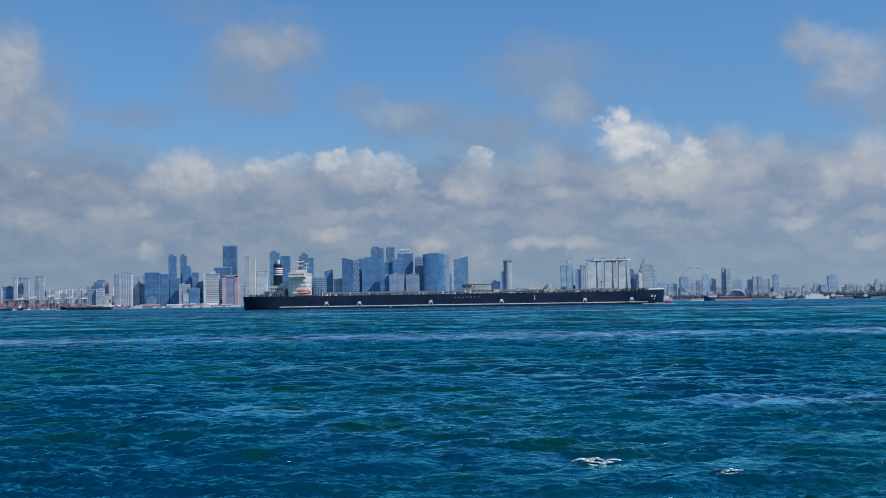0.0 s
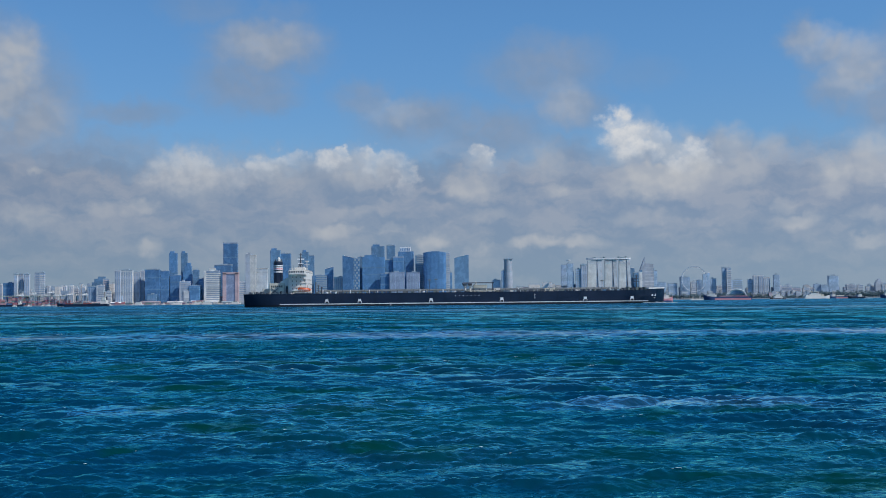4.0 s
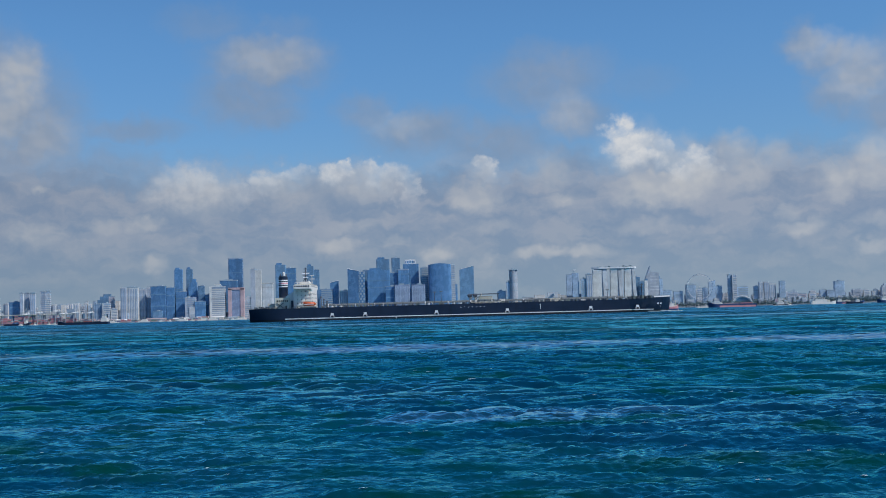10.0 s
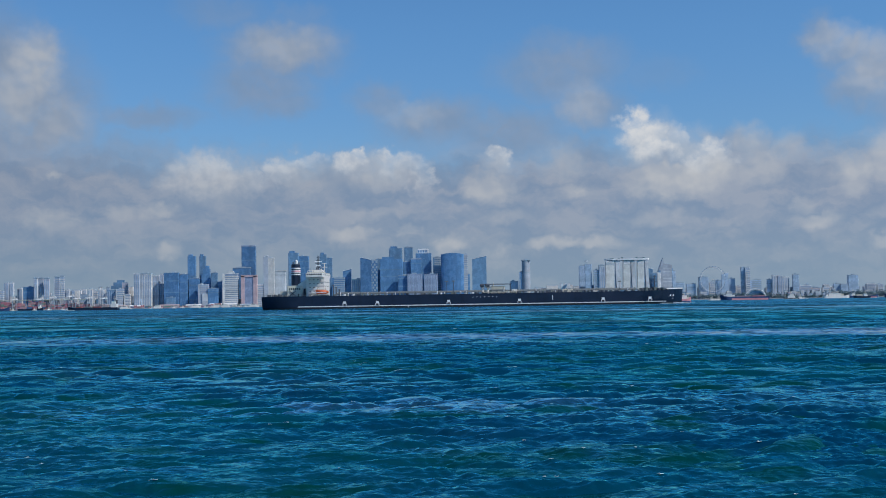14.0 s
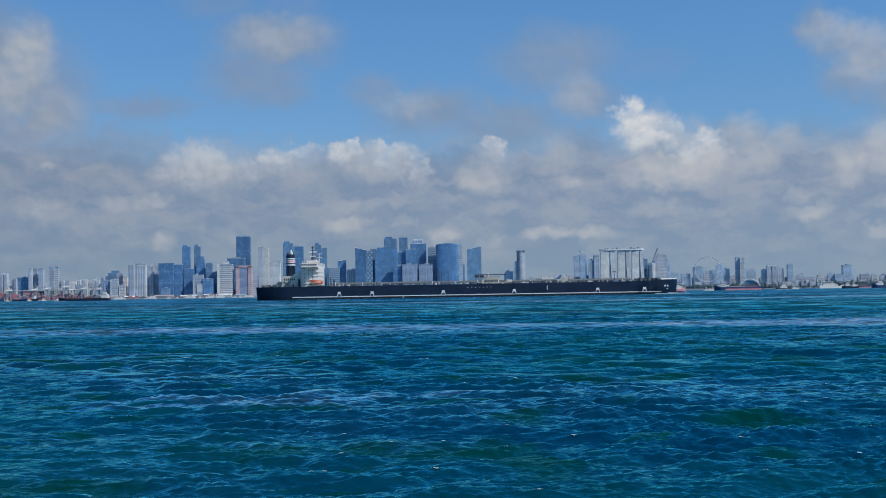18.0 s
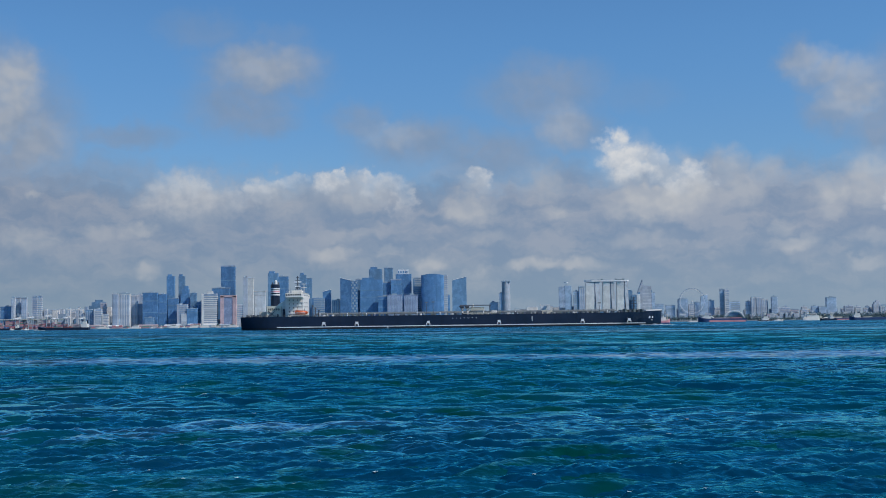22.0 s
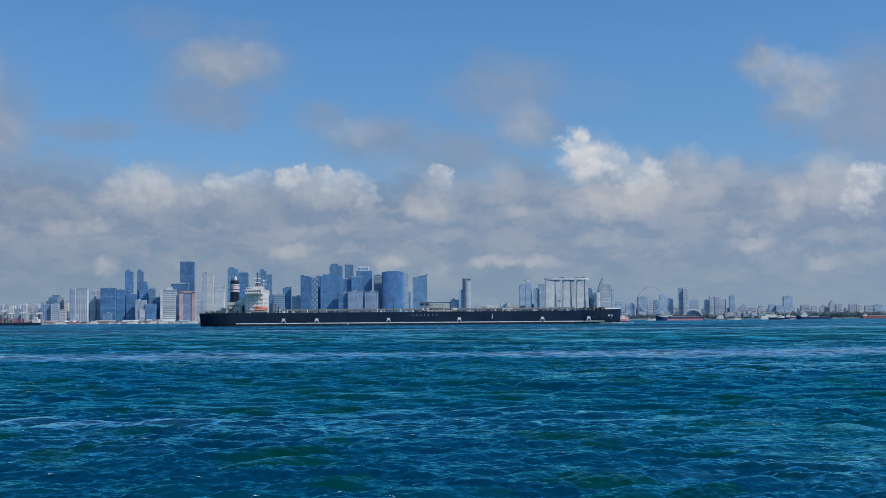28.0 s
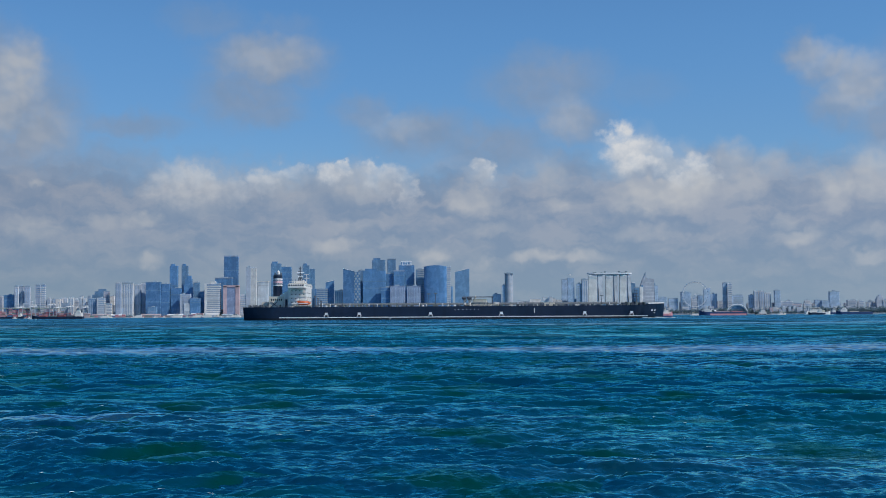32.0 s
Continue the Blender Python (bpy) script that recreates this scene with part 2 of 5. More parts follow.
# ---- materials ----
def paint(name, colour, rough=0.5, metal=0.0, wear=0.15, size=3.0, streaks=0.0):
    """A surface with mottling at two sizes, slight relief and, if asked, run-down stains."""
    m = bpy.data.materials.new(name)
    m.use_nodes = True
    n = Nodes(m.node_tree)
    at = n.add("ShaderNodeTexCoord").outputs["Object"]
    a = n.noise(at, 1.0 / size, 5.0)
    b = n.noise(at, 7.0 / size, 3.0)
    rnd = n.add("ShaderNodeObjectInfo").outputs["Random"]
    v = n.math("ADD", n.math("MULTIPLY", n.math("SUBTRACT", a, 0.5), wear * 2.2), n.math("MULTIPLY", n.math("SUBTRACT", b, 0.5), wear))
    v = n.math("ADD", n.math("ADD", v, 1.0), n.math("MULTIPLY", n.math("SUBTRACT", rnd, 0.5), wear * 0.6))
    if streaks:
        run = n.noise(n.vmath("MULTIPLY", at, (1.0, 1.0, 0.06)), 1.2 / size * 3, 4.0)
        v = n.math("MULTIPLY", v, n.ramp(run, 0.45, 0.75, 1.0, 1.0 - streaks))
    col = n.mix(1.0, (*colour, 1), n.add("ShaderNodeCombineXYZ", {0: v, 1: v, 2: v}).outputs[0], "MULTIPLY")
    bump = n.add("ShaderNodeBump", {"Height": b, "Strength": 0.25, "Distance": size * 0.02})
    p = n.add("ShaderNodeBsdfPrincipled", {"Base Color": col, "Roughness": n.ramp(a, 0.3, 0.7, max(rough - 0.1, 0.02), min(rough + 0.1, 1.0)), "Metallic": metal, "Normal": bump.outputs[0]})
    n.add("ShaderNodeOutputMaterial", {0: p.outputs[0]})
    return m


def facade(name, colour, dark, wide=3.6, storey=3.8, rough=0.25, joint=0.06):
    """Curtain wall or punched wall: panels that differ slightly, between darker joints."""
    m = bpy.data.materials.new(name)
    m.use_nodes = True
    n = Nodes(m.node_tree)
    at = n.add("ShaderNodeTexCoord").outputs["Object"]
    s = n.add("ShaderNodeSeparateXYZ", {0: at})
    face = n.add("ShaderNodeCombineXYZ", {0: n.math("ADD", s.outputs[0], n.math("MULTIPLY", s.outputs[1], 0.83)), 1: s.outputs[2]}).outputs[0]
    br = n.add("ShaderNodeTexBrick", {"Vector": face, "Scale": 1.0, "Color1": (*colour, 1), "Color2": (*[c * 0.88 for c in colour], 1), "Mortar": (*dark, 1),
                                      "Mortar Size": joint * 4, "Brick Width": wide, "Row Height": storey, "Bias": 0.0})
    br.offset = 0.0
    a = n.noise(at, 0.035, 3.0)
    rnd = n.add("ShaderNodeObjectInfo").outputs["Random"]
    v = n.math("ADD", n.ramp(a, 0.3, 0.7, 0.82, 1.12), n.math("MULTIPLY", n.math("SUBTRACT", rnd, 0.5), 0.22))
    col = n.mix(1.0, br.outputs["Color"], n.add("ShaderNodeCombineXYZ", {0: v, 1: v, 2: v}).outputs[0], "MULTIPLY")
    bump = n.add("ShaderNodeBump", {"Height": br.outputs["Fac"], "Strength": 0.4, "Distance": -0.15})
    p = n.add("ShaderNodeBsdfPrincipled", {"Base Color": col, "Roughness": n.ramp(a, 0.3, 0.7, rough - 0.08, rough + 0.1), "Normal": bump.outputs[0]})
    n.add("ShaderNodeOutputMaterial", {0: p.outputs[0]})
    return m


# far-shore facades and windows: aerial haze is put into these lifted, blued base colours
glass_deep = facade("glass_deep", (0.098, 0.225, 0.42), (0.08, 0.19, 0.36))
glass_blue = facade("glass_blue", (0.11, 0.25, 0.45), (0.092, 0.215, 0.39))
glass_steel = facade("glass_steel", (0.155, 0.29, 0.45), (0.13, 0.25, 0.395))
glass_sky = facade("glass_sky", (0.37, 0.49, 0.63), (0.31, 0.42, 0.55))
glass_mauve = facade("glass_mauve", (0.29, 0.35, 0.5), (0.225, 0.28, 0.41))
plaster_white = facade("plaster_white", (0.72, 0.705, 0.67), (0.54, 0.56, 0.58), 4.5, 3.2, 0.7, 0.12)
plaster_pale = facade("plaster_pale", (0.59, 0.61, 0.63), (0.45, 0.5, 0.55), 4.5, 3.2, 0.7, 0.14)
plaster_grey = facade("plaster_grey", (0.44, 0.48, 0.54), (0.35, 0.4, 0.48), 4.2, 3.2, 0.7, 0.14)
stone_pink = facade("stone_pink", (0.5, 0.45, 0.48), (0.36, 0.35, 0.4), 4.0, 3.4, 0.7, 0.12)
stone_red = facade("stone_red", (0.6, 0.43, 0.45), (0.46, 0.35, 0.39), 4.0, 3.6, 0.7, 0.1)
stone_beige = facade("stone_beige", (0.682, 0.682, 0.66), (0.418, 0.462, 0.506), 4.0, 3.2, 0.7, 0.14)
window_hazed = facade("window_hazed", (0.34, 0.43, 0.56), (0.27, 0.35, 0.47), 2.5, 3.2, 0.2)
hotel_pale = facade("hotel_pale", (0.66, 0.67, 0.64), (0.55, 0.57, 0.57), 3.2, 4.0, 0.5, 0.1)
white_panel = paint("white_panel", (0.68, 0.7, 0.72), 0.6, size=8)
roof_grey = paint("roof_grey", (0.3, 0.38, 0.45), 0.8, size=8)
steel_dark = paint("steel_dark", (0.06, 0.075, 0.1), 0.5, size=2)
hull_navy = paint("hull_navy", (0.006, 0.016, 0.042), 0.42, wear=0.3, size=12, streaks=0.25)
hull_black = paint("hull_black", (0.008, 0.01, 0.018), 0.5, wear=0.3, size=8)
hull_red = paint("hull_red", (0.26, 0.085, 0.08), 0.5, wear=0.25, size=6, streaks=0.2)
hull_rose = paint("hull_rose", (0.58, 0.25, 0.27), 0.5, wear=0.25, size=6, streaks=0.2)
hull_blue = paint("hull_blue", (0.02, 0.05, 0.14), 0.45, wear=0.25, size=6, streaks=0.2)
ship_white = paint("ship_white", (0.72, 0.7, 0.66), 0.45, wear=0.1, size=4, streaks=0.12)
ship_cream = paint("ship_cream", (0.6, 0.57, 0.48), 0.5, wear=0.15, size=4, streaks=0.15)
line_white = paint("line_white", (0.78, 0.8, 0.82), 0.5, wear=0.2, size=10, streaks=0.2)
band_pink = paint("band_pink", (0.6, 0.3, 0.33), 0.5, size=4)
orange_boat = paint("orange_boat", (0.6, 0.13, 0.05), 0.4, size=3)
deck_paint = paint("deck_paint", (0.16, 0.2, 0.19), 0.7, wear=0.3, size=5)
pipe_grey = paint("pipe_grey", (0.14, 0.16, 0.17), 0.5, wear=0.25, size=3)
glass_ship = paint("glass_ship", (0.02, 0.03, 0.04), 0.12, size=2)
concrete = paint("concrete", (0.3, 0.33, 0.36), 0.85, wear=0.3, size=15, streaks=0.2)
soil = paint("soil", (0.11, 0.135, 0.12), 0.95, wear=0.4, size=60)
# leaf colour is paled and blued to carry the haze over the strait
leafage_hazed = paint("leafage_hazed", (0.1, 0.165, 0.19), 0.8, wear=0.5, size=14)
shed_brown = paint("shed_brown", (0.36, 0.3, 0.32), 0.8, wear=0.25, size=10, streaks=0.2)
shed_green = paint("shed_green", (0.2, 0.33, 0.27), 0.7, wear=0.25, size=10)
box_colours = [paint("box_red", (0.42, 0.16, 0.19), 0.6, size=5), paint("box_rust", (0.42, 0.25, 0.27), 0.6, size=5), paint("box_blue", (0.08, 0.15, 0.3), 0.6, size=5),
               paint("box_grey", (0.42, 0.44, 0.46), 0.6, size=5), paint("box_green", (0.1, 0.22, 0.17), 0.6, size=5)]


def sea_water(name):
    """Green-blue strait water: rippled at several sizes, with slicks where the ripples lie down, thin foam on the
    crests, and reflections tinted and scaled by hand.
    """
    m = bpy.data.materials.new(name)
    m.use_nodes = True
    n = Nodes(m.node_tree)
    at = n.add("ShaderNodeTexCoord").outputs["Object"]
    streaky = n.noise(n.vmath("MULTIPLY", at, (0.025, 0.03, 0)), 1.0, 9.0, 0.7)
    gusts = n.ramp(streaky, 0.45, 0.62)
    patch = n.noise(n.vmath("MULTIPLY", at, (0.3, 0.22, 0)), 1.0, 3.0, 0.45)
    away = n.add("ShaderNodeSeparateXYZ", {0: at}).outputs[1]
    belt = n.noise(n.vmath("MULTIPLY", at, (0.006, 0.03, 0)), 1.0, 3.0, 0.5)
    green = n.math("MAXIMUM", n.ramp(patch, 0.53, 0.68), n.math("MULTIPLY", n.ramp(belt, 0.46, 0.58, 0.0, 0.3), n.ramp(away, 85, 155)))
    # current lines: three long bands across the view, their sky reflection painted brighter
    bend = n.noise(n.vmath("MULTIPLY", at, (0.03, 0, 0)), 1.0, 3.0)
    line_far = n.ramp(n.math("ABSOLUTE", n.math("SUBTRACT", n.math("ADD", away, n.math("MULTIPLY", bend, 30.0)), 126.0)), 15.0, 4.0)
    line_near = n.ramp(n.math("ABSOLUTE", n.math("SUBTRACT", n.math("ADD", away, n.math("MULTIPLY", bend, 13.0)), 42.5)), 2.6, 0.8)
    line_near = n.math("MULTIPLY", line_near, n.ramp(n.noise(n.vmath("ADD", n.vmath("MULTIPLY", at, (0.08, 0.014, 0)), (-1.7, 0, 0)), 1.0, 2.0), 0.5, 0.64, 0.0, 0.6))
    line_mid = n.ramp(n.math("ABSOLUTE", n.math("SUBTRACT", n.math("ADD", away, n.math("MULTIPLY", bend, 80.0)), 450.0)), 48.0, 14.0, 0.0, 0.6)
    lines = n.math("MULTIPLY", n.math("MAXIMUM", n.math("MAXIMUM", line_far, line_mid), line_near), n.ramp(streaky, 0.36, 0.54, 0.15, 1.0))
    slick = n.math("MAXIMUM", gusts, lines)
    chop = n.noise(n.vmath("MULTIPLY", at, (0.06, 0.09, 0)), 1.0, 6.0, 0.62)
    ripple = n.noise(n.vmath("MULTIPLY", at, (2.1, 2.4, 0)), 1.0, 3.0, 0.5)
    b1 = n.add("ShaderNodeBump", {"Height": chop, "Strength": n.math("SUBTRACT", n.ramp(slick, 0, 1, 1.0, 0.45), n.math("MULTIPLY", line_far, 0.2)), "Distance": n.ramp(away, 42, 490, 0.15, 1.7)})
    b2 = n.add("ShaderNodeBump", {"Height": ripple, "Strength": n.math("SUBTRACT", n.ramp(slick, 0, 1, 1.0, 0.6), n.math("MULTIPLY", line_far, 0.35)), "Distance": n.ramp(away, 20, 85, 0.055, 0.22), "Normal": b1.outputs[0]})
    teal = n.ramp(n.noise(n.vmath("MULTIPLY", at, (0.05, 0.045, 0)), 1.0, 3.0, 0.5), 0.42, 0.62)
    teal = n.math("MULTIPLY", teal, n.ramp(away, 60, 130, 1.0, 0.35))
    # cat's-paws: wrinkles that show close by alone
    wrinkle = n.noise(n.vmath("MULTIPLY", at, (5.0, 5.5, 0)), 1.0, 1.5, 0.5)
    b3 = n.add("ShaderNodeBump", {"Height": wrinkle, "Strength": 1.0, "Distance": n.ramp(away, 26, 70, 0.036, 0.0), "Normal": b2.outputs[0]})
    body = n.mix(green, n.mix(teal, (0.0, 0.029, 0.069, 1), (0.0, 0.039, 0.059, 1)), (0.0, 0.034, 0.031, 1))
    rough = n.math("ADD", n.ramp(away, 20, 280, 0.05, 0.15), n.math("MULTIPLY", slick, -0.04))
    deep = n.add("ShaderNodeBsdfDiffuse", {"Color": body, "Normal": b1.outputs[0]})
    # hand-set reflection tint: little red near, bluer far out, paler in the bands
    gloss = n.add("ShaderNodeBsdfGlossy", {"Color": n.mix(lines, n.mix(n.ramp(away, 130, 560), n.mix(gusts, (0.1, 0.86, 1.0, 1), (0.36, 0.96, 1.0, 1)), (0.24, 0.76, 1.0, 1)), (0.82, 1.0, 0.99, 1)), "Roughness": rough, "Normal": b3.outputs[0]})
    part_mirrored = n.math("MULTIPLY", n.math("POWER", n.add("ShaderNodeFresnel", {"IOR": 1.333, "Normal": b3.outputs[0]}).outputs[0], 0.95), n.math("ADD", n.ramp(slick, 0, 1, 0.86, 1.5), n.math("MULTIPLY", lines, 3.6)), clamp=True)
    # painted sheen: noise strengthens and weakens the reflection, by distance and on green patches
    sheen_dashes = n.ramp(n.noise(n.vmath("MULTIPLY", at, (0.16, 0.07, 0)), 1.0, 4.0, 0.65), 0.42, 0.6, 0.45, 1.45)
    sheen_dashes = n.math("ADD", 1.0, n.math("MULTIPLY", n.math("SUBTRACT", sheen_dashes, 1.0), n.math("MULTIPLY", n.ramp(away, 70, 155), n.ramp(away, 350, 980, 1.0, 0.4))))
    sheen_ruffs = n.ramp(n.noise(n.vmath("MULTIPLY", at, (0.06, 0.08, 0)), 1.0, 4.0, 0.65), 0.36, 0.64, 0.35, 1.75)
    sheen_ruffs = n.math("ADD", 1.0, n.math("MULTIPLY", n.math("SUBTRACT", sheen_ruffs, 1.0), n.math("MULTIPLY", n.ramp(away, 110, 170), n.ramp(away, 300, 480, 1.0, 0.0))))
    sheen_swaths = n.ramp(n.noise(n.vmath("MULTIPLY", at, (0.012, 0.011, 0)), 1.0, 3.0, 0.6), 0.38, 0.62, 0.4, 1.6)
    sheen_swaths = n.math("ADD", 1.0, n.math("MULTIPLY", n.math("SUBTRACT", sheen_swaths, 1.0), n.math("MULTIPLY", n.ramp(away, 260, 420), n.ramp(away, 1500, 2600, 1.0, 0.2))))
    sheen_dashes = n.math("MULTIPLY", sheen_dashes, n.math("MULTIPLY", sheen_ruffs, sheen_swaths))
    part_mirrored = n.math("MULTIPLY", part_mirrored, n.math("MULTIPLY", sheen_dashes, n.ramp(patch, 0.53, 0.68, 1.0, 0.5)), clamp=True)
    p = n.add("ShaderNodeMixShader", {0: part_mirrored, 1: deep.outputs[0], 2: gloss.outputs[0]})
    z = n.add("ShaderNodeSeparateXYZ", {0: at}).outputs[2]
    froth = n.math("MULTIPLY", n.ramp(n.noise(n.vmath("MULTIPLY", at, (1.2, 2.6, 0)), 1.0, 6.0, 0.7), 0.68, 0.75), n.ramp(z, 0.118, 0.14))
    foam = n.add("ShaderNodeBsdfDiffuse", {"Color": (0.7, 0.75, 0.76, 1)})
    mix = n.add("ShaderNodeMixShader", {0: froth, 1: p.outputs[0], 2: foam.outputs[0]})
    n.add("ShaderNodeOutputMaterial", {0: mix.outputs[0]})
    return m


water = sea_water("water")


def froth_white(name):
    m = bpy.data.materials.new(name)
    m.use_nodes = True
    n = Nodes(m.node_tree)
    at = n.add("ShaderNodeTexCoord").outputs["Object"]
    a = n.noise(at, 14.0, 5.0, 0.7)
    hole = n.ramp(a, 0.4, 0.55)
    d = n.add("ShaderNodeBsdfDiffuse", {"Color": n.mix(a, (0.52, 0.68, 0.76, 1), (0.76, 0.88, 0.95, 1))})
    t = n.add("ShaderNodeBsdfTransparent")
    n.add("ShaderNodeOutputMaterial", {0: n.add("ShaderNodeMixShader", {0: hole, 1: t.outputs[0], 2: d.outputs[0]}).outputs[0]})
    return m


foam_mat = froth_white("foam")


# ---- building blocks ----
def solid(name, bm, material, smooth=False):
    me = bpy.data.meshes.new(name)
    bm.to_mesh(me)
    bm.free()
    me.materials.append(material)
    if smooth:
        me.shade_smooth()
    return me


def part(name, bm, material, parent, label="", smooth=False, at=(0, 0, 0)):
    me = bm if isinstance(bm, bpy.types.Mesh) else solid(name, bm, material, smooth)
    ob = new(name, me)
    ob.parent = parent
    ob.location = at
    return tagged(ob, label)


def thing(name, at, label, category, group="", rz=0.0):
    ob = new(name)
    ob.matrix_basis = pose(*at, 0, 0, rz)
    return tagged(ob, label, category, group)


def box(bm, x0, x1, y0, y1, z0, z1, bevel=0.0):
    """A block between limits; bevel cuts its upright edges and the rim of its top."""
    b = min(bevel, 0.3 * (x1 - x0), 0.3 * (y1 - y0))
    if b <= 0:
        ring = [(x0, y0), (x1, y0), (x1, y1), (x0, y1)]
        return prism(bm, ring, z0, z1)
    ring = [(x0 + b, y0), (x1 - b, y0), (x1, y0 + b), (x1, y1 - b), (x1 - b, y1), (x0 + b, y1), (x0, y1 - b), (x0, y0 + b)]
    return prism(bm, ring, z0, z1)


def prism(bm, ring, z0, z1, tops=None):
    """Upright walls over a ring of (x, y), with a flat top or one height for each corner."""
    lo = [bm.verts.new((x, y, z0)) for x, y in ring]
    hi = [bm.verts.new((x, y, tops[i] if tops else z1)) for i, (x, y) in enumerate(ring)]
    n = len(ring)
    for i in range(n):
        bm.faces.new((lo[i], lo[(i + 1) % n], hi[(i + 1) % n], hi[i]))
    bm.faces.new(hi)
    bm.faces.new(lo[::-1])
    return bm


def rod(bm, a, b, ra, rb=None, seg=8):
    """A round bar from a to b."""
    rb = ra if rb is None else rb
    a, b = Vector(a), Vector(b)
    q = (b - a).to_track_quat("Z", "Y")
    rings = []
    for p, r in ((a, ra), (b, rb)):
        rings.append([bm.verts.new(p + q @ Vector((r * math.cos(2 * math.pi * i / seg), r * math.sin(2 * math.pi * i / seg), 0))) for i in range(seg)])
    for i in range(seg):
        bm.faces.new((rings[0][i], rings[0][(i + 1) % seg], rings[1][(i + 1) % seg], rings[1][i]))
    bm.faces.new(rings[0][::-1])
    bm.faces.new(rings[1])
    return bm


def B():
    return bmesh.new()


# ---- sea ----
SHEETS = []


def wave_sheet(name, seed, heading, level, start, fine_to, reach, spare, cols=900, grow=0.0035, scale=1.0, behind=False, sunk=0.0):
    """One train of waves as a rigid sheet: the mesh is close near the boat and open far out."""
    rng = np.random.default_rng(seed)
    y = [start]
    while y[-1] < reach:
        y.append(y[-1] + 0.02 + grow * y[-1] + (0.05 * (y[-1] - fine_to) if y[-1] > fine_to else 0.0))
    if behind:
        y = list(np.arange(-90.0, start - 1.0, 2.0)) + y
    y = np.array(y)
    rows = len(y)
    s = np.linspace(0, 1, cols)
    left, right = -4.0 - 0.42 * np.abs(y), spare + 0.42 * np.abs(y)
    X = left[:, None] + (right - left)[:, None] * s[None, :]
    Y = np.repeat(y[:, None], cols, 1)
    step = np.maximum(np.gradient(y), (right - left) / cols)[:, None]
    Z, short = np.zeros_like(X), np.zeros_like(X)
    X1, Y1 = X / scale, Y / scale
    warp = np.sin(X1 * 0.9 + 1.3 * seed + np.sin(Y1 * 0.7)) + np.sin(Y1 * 0.8 + X1 * 0.35)
    gust = 0.7 + 0.3 * np.sin(X1 * 0.21 + seed) * np.sin(Y1 * 0.17 + 0.4 * X1)
    swell = 1.0 + 0.9 * np.clip((Y - 16.0) / 40.0, 0, 1)
    calm = np.sin(1.5 * X1 + 1.3 * np.sin(1.1 * Y1) + seed) * np.sin(1.2 * Y1 + 1.2 * np.sin(0.8 * X1 + seed))
    calm = 0.6 + 0.7 * np.clip(0.5 + 0.75 * calm, 0, 1)
    for i in range(84):
        lam = 0.15 * 3.2 ** rng.random() if i < 40 else 0.5 * 9.0 ** (rng.random() ** 1.2)
        if i > 78:
            lam = 5.0 + 2.2 * (i - 78)
        lam *= scale
        way = heading + rng.normal(0, 0.5 if i < 40 else 0.42)
        k = 2 * np.pi / lam
        ph = k * (X * math.cos(way) + Y * math.sin(way)) + rng.random() * 6.28 + warp * (0.5 + 0.4 / lam ** 0.5)
        amp = (0.0098 * lam ** 0.75 if i < 40 else 0.0062 * lam ** 0.7 if i <= 78 else 0.018) * (0.5 + rng.random())
        fade = np.clip((lam / step - 2.4) / 2.0, 0, 1)
        (Z if lam > 0.55 * scale else short)[...] += fade * amp * gust * (swell if lam > 0.45 else calm) * (1.8 if 1.1 < lam < 3.2 else 0.75 if 0.45 < lam < 1.0 else 1.0) * (np.sin(ph) + 0.3 * np.cos(2 * ph))
    if scale > 1.0:
        Z = 0.5 * Z - 0.5 * (1 - np.clip((Y - start) / 45.0, 0, 1))
    if sunk:
        Z -= 0.4 * np.clip(1 - (Y - start) / sunk, 0, 1)
    Z = np.where(Z > -0.15, 0.15 * np.tanh(Z / 0.15), Z)
    Z += 0.09 * np.tanh(short / 0.09)
    Z += 1.6 * np.maximum(Z, 0) ** 2 + level
    SHEETS.append((X, Y, Z))
    me = bpy.data.meshes.new(name)
    me.vertices.add(rows * cols)
    me.vertices.foreach_set("co", np.stack([X, Y, Z], -1).astype(np.float32).ravel())
    i = np.arange(rows * cols).reshape(rows, cols)
    q = np.stack([i[:-1, :-1], i[:-1, 1:], i[1:, 1:], i[1:, :-1]], -1).reshape(-1, 4)
    me.loops.add(q.size)
    me.polygons.add(len(q))
    me.loops.foreach_set("vertex_index", q.ravel().astype(np.int32))
    me.polygons.foreach_set("loop_start", (np.arange(len(q)) * 4).astype(np.int32))
    me.update(calc_edges=True)
    me.materials.append(water)
    me.shade_smooth()
    return new(name, me)


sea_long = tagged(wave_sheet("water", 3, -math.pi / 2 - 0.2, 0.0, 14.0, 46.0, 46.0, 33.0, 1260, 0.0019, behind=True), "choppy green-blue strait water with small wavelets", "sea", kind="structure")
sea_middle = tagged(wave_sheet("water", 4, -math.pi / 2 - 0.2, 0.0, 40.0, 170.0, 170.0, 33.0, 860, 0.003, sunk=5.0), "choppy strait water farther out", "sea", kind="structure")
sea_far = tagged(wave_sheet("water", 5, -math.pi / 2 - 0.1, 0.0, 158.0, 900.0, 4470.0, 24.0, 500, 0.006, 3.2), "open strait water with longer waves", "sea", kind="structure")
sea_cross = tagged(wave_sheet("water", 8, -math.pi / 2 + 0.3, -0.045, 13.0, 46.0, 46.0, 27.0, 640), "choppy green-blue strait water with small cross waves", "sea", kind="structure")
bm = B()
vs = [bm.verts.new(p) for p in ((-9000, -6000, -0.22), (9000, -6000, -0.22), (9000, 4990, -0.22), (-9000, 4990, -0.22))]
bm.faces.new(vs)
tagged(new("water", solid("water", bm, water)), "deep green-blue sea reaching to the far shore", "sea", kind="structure")


